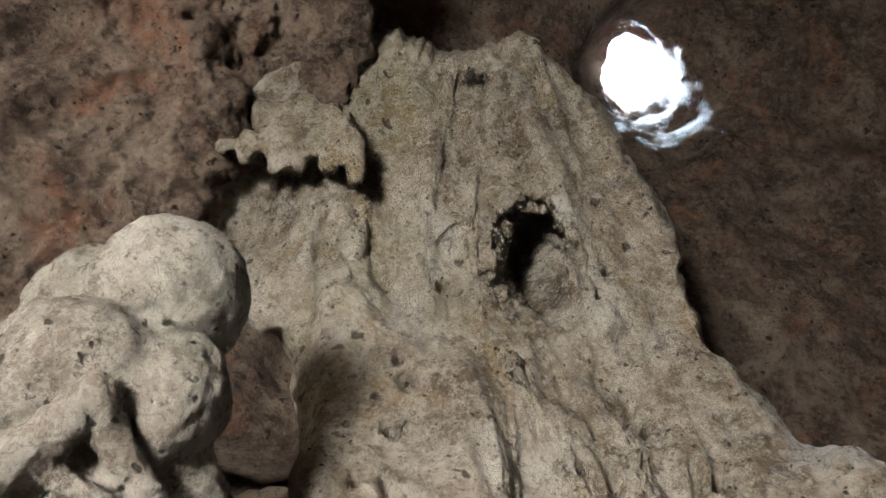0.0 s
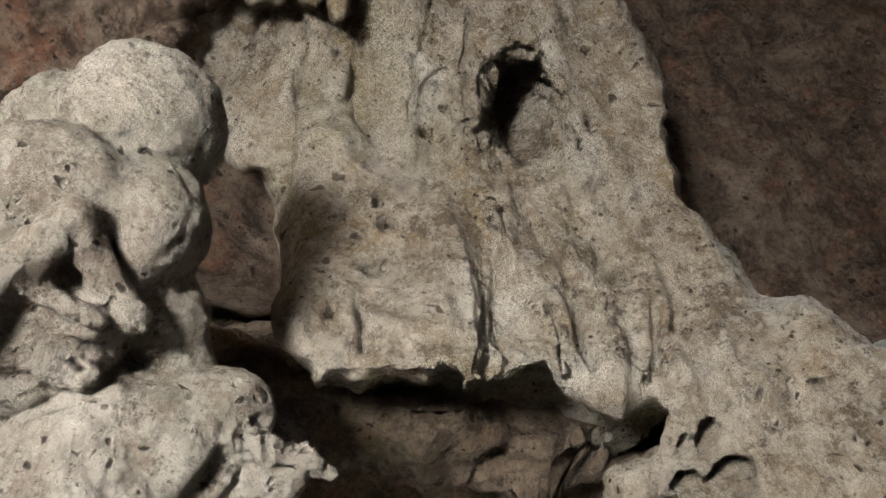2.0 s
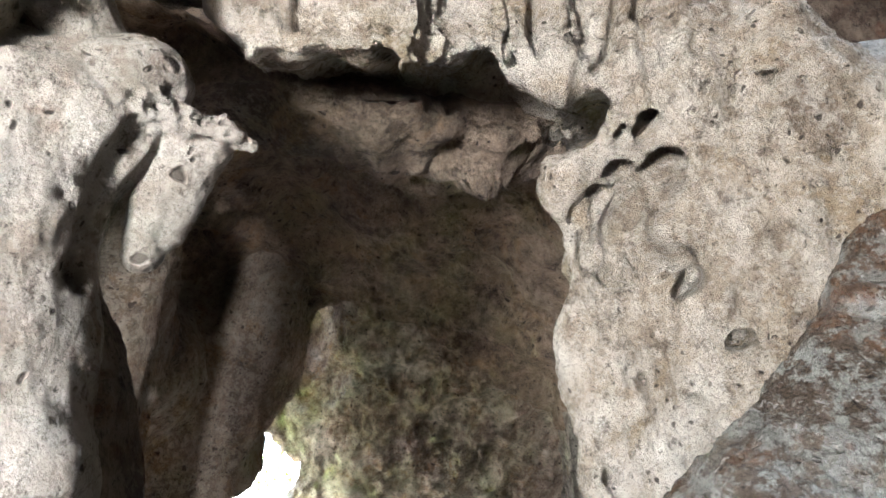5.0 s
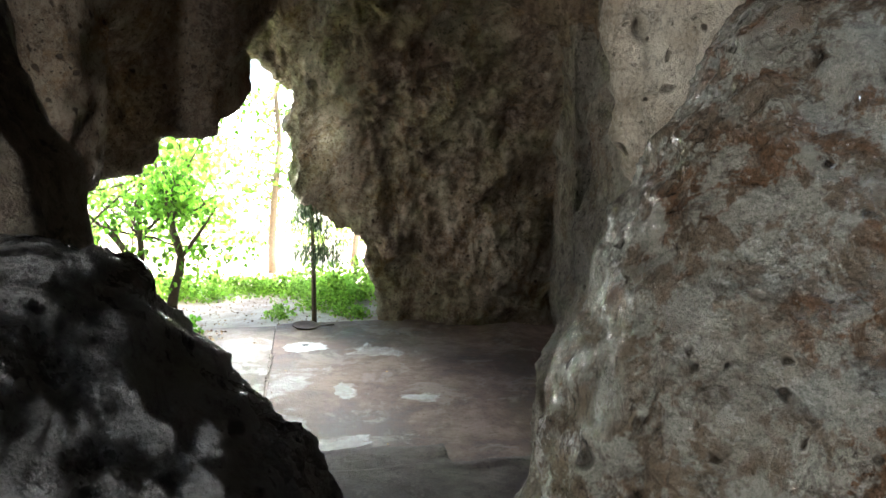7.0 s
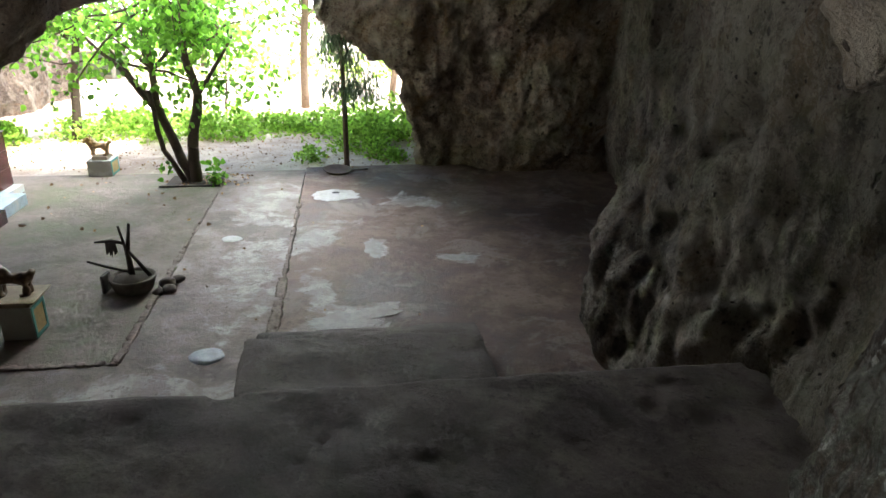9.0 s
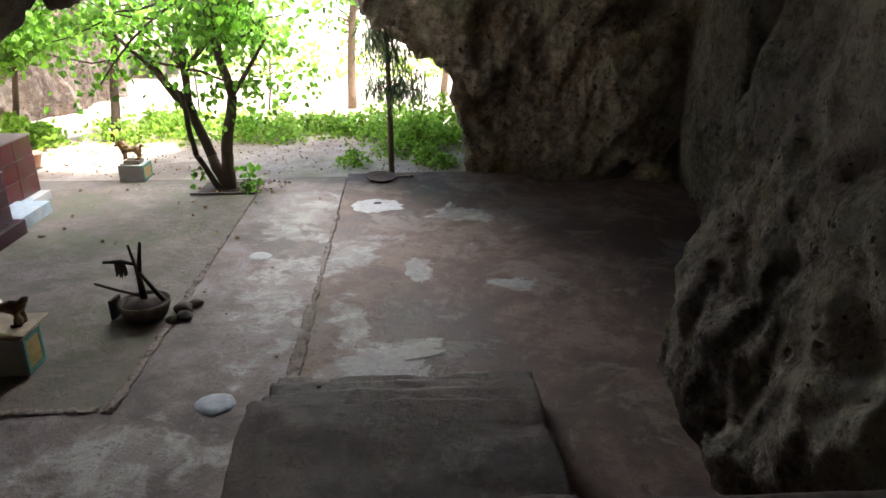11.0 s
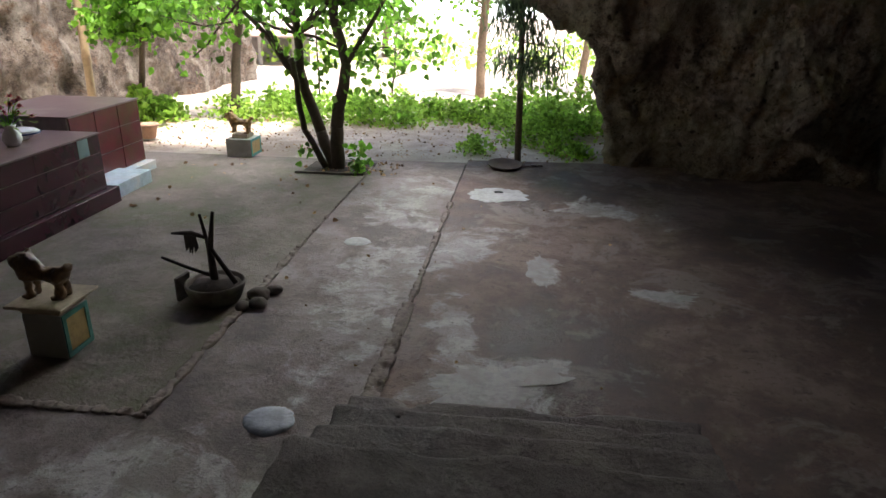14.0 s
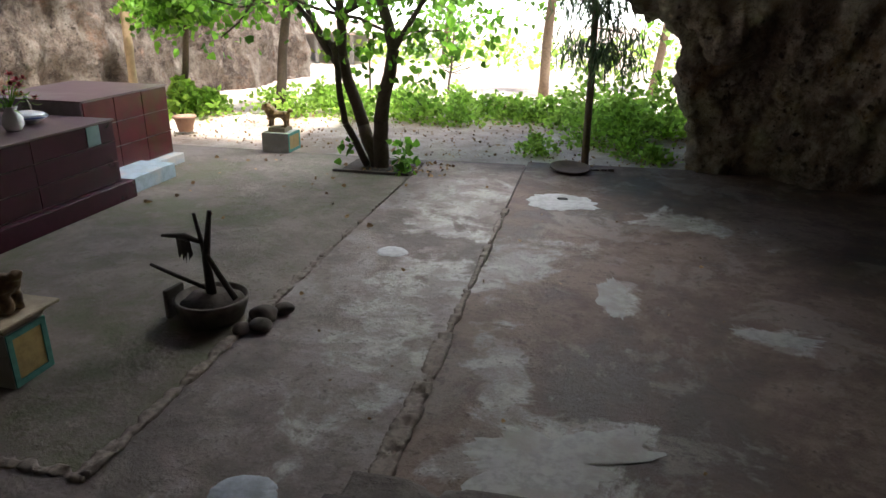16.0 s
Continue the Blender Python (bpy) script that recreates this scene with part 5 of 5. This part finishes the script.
for k, (x, y, s) in enumerate(((-2.18, 7.18, 0.075), (-2.12, 7.3, 0.06), (-2.2, 7.0, 0.05), (-2.12, 7.08, 0.06))):
    bm = bmesh.new()
    bmesh.ops.create_icosphere(bm, subdivisions=3, radius=s)
    for v in bm.verts:
        v.co *= 1 + 0.35 * noise.noise(v.co * 14 + Vector((k, 0, 0)))
        v.co.z *= 0.6
    ob = part("stone", bm, STONE, smooth=True)
    ob.matrix_world = pose(x, y, s * 0.45)
    tagged(ob, "loose grey-brown stone beside the planter", "stone", "stones by the planter")

# ---- bamboo pole ----
bm = bmesh.new()
pts, rad = [], []
for k in range(40):
    z = k * 0.12
    pts.append((-8.22 + 0.02 * z, 12.4, z - 0.05))
    rad.append(0.06 if k % 4 else 0.068)
pole = part("bamboo_pole", tube(bm, pts, rad, 12), plain("dry_bamboo", (0.4, 0.29, 0.17), 0.6, 0.35, 18, 0.3), smooth=True)
tagged(pole, "dry tan bamboo pole standing by the cliff", "pole")
bm = lathe(bmesh.new(), [(0.09, 0.0), (0.13, 0.16), (0.15, 0.17), (0.15, 0.2), (0.12, 0.2), (0.1, 0.15)], 24)
pot = part("flower_pot", bm, plain("terracotta", (0.4, 0.24, 0.16), 0.85, 0.4), smooth=True)
pot.matrix_world = pose(-6.45, 11.45, -0.02)
tagged(pot, "small terracotta flower pot behind the altar", "flower pot")

# ---- trees and greenery ----
def leaf_arrays(centres, ways, sizes, droop=0.25):
    """Heart-shaped leaves, each one island of four triangles."""
    shape = np.array([(0, 0, 0), (-0.42, 0.25, 0.05), (-0.3, 0.62, 0.02), (0, 1.0, -0.1), (0.3, 0.62, 0.02), (0.42, 0.25, 0.05)], np.float32)
    faces = np.array([(0, 3, 2, 1), (0, 5, 4, 3)])
    n = len(centres)
    w = ways / np.linalg.norm(ways, axis=1)[:, None]
    r = np.random.RandomState(n).normal(size=(n, 3))
    side = np.cross(w, r)
    side /= np.linalg.norm(side, axis=1)[:, None]
    up = np.cross(side, w)
    v = centres[:, None] + sizes[:, None, None] * (shape[None, :, :1] * side[:, None] + shape[None, :, 1:2] * w[:, None] + shape[None, :, 2:] * up[:, None])
    f = faces[None] + 6 * np.arange(n)[:, None, None]
    return v.reshape(-1, 3), f.reshape(-1, 4)


def foliage(name, centres, ways, sizes, material, parent=None, label=""):
    v, f = leaf_arrays(np.asarray(centres, np.float32), np.asarray(ways, np.float32), np.asarray(sizes, np.float32))
    ob = new(name, quad_mesh(name, v, f, False))
    ob.data.materials.append(material)
    ob.parent = parent
    if label:
        ob["label"] = label
    return ob


def limb(bm, a, b, ra, rb, seed, bend=0.08, n=6):
    a, b = Vector(a), Vector(b)
    pts = []
    for k in range(n + 1):
        t = k / n
        pts.append(a.lerp(b, t) + bend * math.sin(math.pi * t) * noise.noise_vector(Vector((seed * 1.7, t * 2, 0.3))) * (b - a).length)
    tube(bm, pts, [ra + (rb - ra) * k / n for k in range(n + 1)], 9)
    return pts


def scatter(rs, tips, count, spread, hang=0.7):
    tips = np.asarray(tips, np.float32)
    c = tips[rs.randint(0, len(tips), count)] + rs.normal(size=(count, 3)) * np.asarray(spread)
    w = rs.normal(size=(count, 3)) * 0.6
    w[:, 2] -= hang
    return c, w


rs = np.random.RandomState(21)
tree = base_empty("tree", pose(-3.2, 10.6, 0), "leafy tree with three slender stems at the floor's edge", "tree")
bm = bmesh.new()
tips = []
stem_a = limb(bm, (0.04, 0, -0.05), (0.05, 0, 0.5), 0.085, 0.075, 1)
stem_a2 = limb(bm, stem_a[-1], (0.2, 0.0, 1.2), 0.075, 0.06, 2, 0.05)
stem_a3 = limb(bm, stem_a2[-1], (0.06, 0.02, 1.75), 0.06, 0.05, 3, 0.05)
limb(bm, stem_a3[-1], (0.3, 0.1, 2.6), 0.05, 0.03, 4)
limb(bm, stem_a3[-1], (-0.25, 0.2, 2.7), 0.045, 0.025, 5)
limb(bm, stem_a2[-1], (0.75, -0.1, 1.95), 0.035, 0.015, 6)
stem_b = limb(bm, (0.0, 0.02, 0.0), (-0.18, 0.05, 0.42), 0.08, 0.065, 7)
stem_b2 = limb(bm, stem_b[-1], (-0.38, 0.02, 1.1), 0.065, 0.055, 8, 0.05)
limb(bm, stem_b2[-1], (-0.35, 0.05, 2.6), 0.05, 0.03, 9)
limb(bm, stem_b2[-1], (-0.9, 0.0, 1.75), 0.035, 0.02, 10)
stem_c = limb(bm, (-0.1, -0.03, 0.02), (-0.32, -0.08, 0.45), 0.04, 0.035, 11)
limb(bm, stem_c[-1], (-0.42, -0.1, 1.25), 0.035, 0.03, 12, 0.05)
limb(bm, (-0.4, 0.0, 1.0), (-1.1, -0.15, 1.9), 0.04, 0.02, 13)
for k in range(34):
    a, r = rs.uniform(0, 6.28), rs.uniform(0.4, 1.75)
    tip = (r * math.cos(a) * 1.15 - 0.1, r * math.sin(a) * 0.75, rs.uniform(1.35, 3.3) - 0.1 * r)
    root = ((0.06, 0.02, 1.8), (-0.38, 0.03, 1.5), (0.2, 0.1, 2.3), (-0.3, 0.1, 2.4))[k % 4]
    tips += [tuple(q) for q in limb(bm, root, tip, 0.02, 0.006, 20 + k, 0.15)[2:]]
for hang in ((0.55, 0.0, 1.1), (0.75, -0.1, 1.3), (0.35, -0.05, 0.9), (1.1, 0.1, 1.4), (-0.2, 0.1, 1.2)):
    tips += [hang] * 2
part("trunk", bm, BARK, tree, "dark slender forked stems", smooth=True)
c, w = scatter(rs, tips, 3400, (0.2, 0.2, 0.13))
c2, w2 = scatter(rs, [(0.3, -0.1, 0.16), (0.42, -0.05, 0.1), (0.3, 0.05, 0.25), (-0.3, -0.1, 0.2), (0.36, -0.12, 0.05)], 70, (0.07, 0.07, 0.06), 0.1)
foliage("crown", np.concatenate([c, c2]), np.concatenate([w, w2]), rs.uniform(0.055, 0.115, len(c) + 70), LEAF, tree)

# earth bed round the trunk, with its kerb and litter
bm = bmesh.new()
bmesh.ops.create_grid(bm, x_segments=18, y_segments=12, size=1)
for v in bm.verts:
    v.co = Vector((v.co.x * 0.38, v.co.y * 0.25, 0.012 + 0.012 * noise.noise(v.co * 9)))
bed = part("tree_bed", bm, SOIL, smooth=True)
bed.matrix_world = floor_pose(-3.15, 10.65)
tagged(bed, "bare dark earth bed round the tree", "soil")
kerb = part("tree_kerb", box(bmesh.new(), (-0.4, -0.29, 0.0), (0.4, -0.25, 0.025), 0.005), CLAY)
kerb.matrix_world = floor_pose(-3.2, 10.62)
tagged(kerb, "low worn cement kerb before the tree", "kerb")
LITTER = leafy("dry_brown_leaf", (0.26, 0.16, 0.08), (0.09, 0.055, 0.03))


def litter(name, count, u0, u1, v0, v1, size, seed, label, cluster=None):
    r = np.random.RandomState(seed)
    uvs = np.stack([r.uniform(u0, u1, count), r.uniform(v0, v1, count)], 1)
    pts = np.array([tuple(at_floor(u, v, 0.014)) for u, v in uvs])
    ways = r.normal(size=(count, 3)) * (1, 1, 0.12)
    ob = foliage(name, pts, ways, r.uniform(*size, count), LITTER)
    return tagged(ob, label, "leaf litter", kind="stuff")


litter("leaf_litter", 40, -3.4, -0.9, 9.0, 11.4, (0.025, 0.06), 5, "dry fallen leaves scattered on the floor")
litter("leaf_litter", 90, -1.7, -0.75, 10.75, 11.3, (0.02, 0.06), 6, "dry leaves and debris round the tree")
litter("leaf_litter", 1500, -5.0, 2.5, 11.6, 14.0, (0.012, 0.045), 7, "dry leaf litter on bare earth")
litter("leaf_litter", 30, -1.0, 1.5, 6.5, 10.5, (0.015, 0.035), 8, "small dry scraps on the floor")


def ground_z(x, y):
    return -0.06 - 0.02 * max(0, (y - 14) - 3)


def weeds(name, spots, count, height, leaf, seed, material, label):
    r = np.random.RandomState(seed)
    spots = np.asarray(spots, np.float32)
    pick = spots[r.randint(0, len(spots), count)]
    ang, rad = r.uniform(0, 6.28, count), np.abs(r.normal(size=count)) * pick[:, 2] * 0.6
    z = np.abs(r.uniform(0, 1, count)) * height * np.exp(-(rad / pick[:, 2]) ** 2) * pick[:, 3]
    x, y = pick[:, 0] + rad * np.cos(ang), pick[:, 1] + rad * np.sin(ang)
    c = np.stack([x, y, -0.06 + z], 1)
    w = np.stack([np.cos(ang), np.sin(ang), r.uniform(0.1, 1.2, count)], 1) + r.normal(size=(count, 3)) * 0.4
    return tagged(foliage(name, c, w, r.uniform(*leaf, count), material), label, "weeds", kind="stuff")


r = np.random.RandomState(55)
band = [(x, 13.9 + 0.13 * (x + 3) + r.uniform(-0.35, 0.9), r.uniform(0.25, 0.5), r.uniform(0.5, 1.0)) for x in np.linspace(-6.4, -0.2, 46)]
weeds("weed_bank", band, 9000, 0.55, (0.04, 0.1), 61, WEED, "bank of bright green weeds beyond the bare earth")
weeds("weed_clump", [(-1.9, 12.2, 0.22, 0.6), (-0.9, 12.6, 0.3, 0.7), (-0.6, 12.3, 0.25, 0.5), (-1.4, 12.9, 0.3, 1.0), (-1.0, 13.2, 0.4, 1.0)], 1500, 0.4, (0.03, 0.08), 62, WEED, "clump of low green weeds on bare earth")
weeds("shrub", [(-1.55, 13.6, 0.45, 1.0), (-0.7, 13.9, 0.4, 0.9), (-1.1, 13.4, 0.35, 0.9)], 1500, 0.95, (0.04, 0.1), 63, WEED, "green shrub behind the thin tree")
weeds("fern", [(-7.4, 12.6, 0.35, 1.0), (-7.2, 12.9, 0.3, 0.8), (-7.7, 12.8, 0.3, 1.0)], 700, 0.5, (0.06, 0.14), 64, WEED, "green fern at the cliff's foot")
weeds("far_weeds", [(x, y, 0.9, 0.8) for x in np.linspace(-10, 3, 12) for y in (22, 26)], 1800, 0.8, (0.08, 0.2), 65, WEED, "far sunlit green undergrowth")

# thin straight tree with drooping needles
thin = base_empty("thin_tree", pose(-1.25, 11.75, -0.06), "thin straight tree with drooping dull needles", "tree")
bm = bmesh.new()
limb(bm, (0, 0, -0.05), (-0.1, 0.02, 4.6), 0.042, 0.025, 41, 0.01, 10)
tips = []
for k in range(40):
    z = rs.uniform(1.15, 4.4)
    a = rs.uniform(0, 6.28)
    r1 = rs.uniform(0.2, 0.62)
    tips += [tuple(q) for q in limb(bm, (-0.02 * z, 0, z), (r1 * math.cos(a), r1 * math.sin(a), z - rs.uniform(-0.1, 0.3)), 0.011, 0.003, 60 + k, 0.1, 4)[1:]]
part("trunk", bm, PALE_BARK, thin, "pale straight bark", smooth=True)
tips = np.asarray(tips, np.float32)
n = 4200
c = tips[rs.randint(0, len(tips), n)] + rs.normal(size=(n, 3)) * (0.07, 0.07, 0.08)
w = rs.normal(size=(n, 3)) * 0.35 + (0, 0, -1)
side = np.cross(w, rs.normal(size=(n, 3)))
side /= np.linalg.norm(side, axis=1)[:, None]
w /= np.linalg.norm(w, axis=1)[:, None]
length = rs.uniform(0.07, 0.2, n)[:, None]
v = np.stack([c - side * 0.008, c + side * 0.008, c + w * length + side * 0.004, c + w * length - side * 0.004], 1).reshape(-1, 3)
ob = new("needles", quad_mesh("needles", v, np.arange(4 * n).reshape(-1, 4), False))
ob.data.materials.append(DULL)
ob.parent = thin


def small_tree(name, x, y, lean, height, radius, crown, count, leaf, seed, material, bark, label, low=0.5):
    r = np.random.RandomState(seed)
    z0 = ground_z(x, y)
    ob = base_empty(name, pose(x, y, z0), label, "tree")
    bm = bmesh.new()
    top = (lean[0], lean[1], height)
    limb(bm, (0, 0, -0.1), top, radius, radius * 0.5, seed, 0.06, 9)
    ends = []
    for k in range(22):
        t = r.uniform(low, 1.0)
        a, rr = r.uniform(0, 6.28), r.uniform(0.3, 1.0) * crown
        root = Vector(top) * t
        ends += [tuple(q) for q in limb(bm, root, root + Vector((rr * math.cos(a), rr * math.sin(a), r.uniform(-0.1, 0.6) * crown)), radius * 0.3, 0.006, seed + k, 0.15, 4)[1:]]
    part("trunk", bm, bark, ob, smooth=True)
    if count:
        c, w = scatter(r, ends, count, (crown * 0.16, crown * 0.16, crown * 0.13))
        foliage("crown", c, w, r.uniform(*leaf, count), material, ob)
    return ob


small_tree("leaning_tree", -6.3, 13.3, (0.42, 0.1, 3.0), 3.0, 0.085, 1.2, 1700, (0.05, 0.12), 71, LEAF, BARK, "leaning dark-trunked tree beyond the earth yard")
small_tree("hanging_tree", -7.9, 13.0, (0.9, -0.5, 2.1), 2.1, 0.06, 0.95, 3000, (0.06, 0.14), 72, LEAF, BARK, "leafy tree drooping over the cliff's foot", 0.6)
small_tree("pale_tree", -3.0, 17.0, (0.1, 0.1, 4.5), 4.5, 0.1, 1.3, 900, (0.06, 0.14), 73, LEAF, PALE_BARK, "pale-trunked tree in the sunlit distance", 0.35)
small_tree("bare_sapling", -4.3, 15.5, (0.1, 0.0, 1.3), 1.3, 0.025, 0.45, 30, (0.03, 0.05), 74, LEAF, BARK, "bare crooked sapling among weeds", 0.35)
small_tree("roadside_tree", -1.2, 18.5, (0.3, 0.0, 4.0), 4.0, 0.09, 1.4, 1100, (0.06, 0.14), 75, LEAF, PALE_BARK, "pale green tree beyond the weeds", 0.3)
small_tree("far_tree", 0.6, 24, (0.3, 0.0, 4.0), 4.0, 0.1, 1.8, 900, (0.1, 0.2), 76, LEAF, PALE_BARK, "hazy green tree far off", 0.2)
small_tree("far_tree", -8.5, 26, (0.3, 0.0, 5.0), 5.0, 0.12, 2.4, 1500, (0.12, 0.24), 77, LEAF, PALE_BARK, "hazy green tree behind the shed", 0.2)
bm = bmesh.new()
tube(bm, [(0, 0, -0.1), (0.01, 0, 0.6), (0.0, 0, 1.2), (0.02, 0, 2.4)], [0.018, 0.016, 0.015, 0.012], 7)
ob = part("stake", bm, BARK, smooth=True)
ob.matrix_world = pose(-5.15, 14.2, -0.05)
tagged(ob, "thin dark wooden stake among the weeds", "stake")

# shed beyond the yard
SHED = plain("grey_shed_boards", (0.3, 0.29, 0.27), 0.9, 0.4, 8, 0.4)
TIN = plain("rusty_tin_roof", (0.36, 0.27, 0.22), 0.6, 0.4, 8, 0.3)
shed = base_empty("shed", pose(-11.2, 22.0, -0.3, 0, 0, 12), "grey open shed with a tin roof in the distance", "shed")
part("wall", box(bmesh.new(), (-1.6, 0.6, -0.6), (1.6, 0.68, 0.9), 0.01), SHED, shed)
for x in (-1.5, -0.5, 0.5, 1.5):
    part("post", box(bmesh.new(), (x - 0.05, -0.7, -0.7), (x + 0.05, -0.6, 0.95), 0.008), SHED, shed)
bm = box(bmesh.new(), (-1.9, -1.0, 0.95), (1.9, 0.9, 1.0), 0.008)
for v in bm.verts:
    v.co.z += 0.12 * (v.co.y + 1.0)
part("roof", bm, TIN, shed, "rusty tin roof")
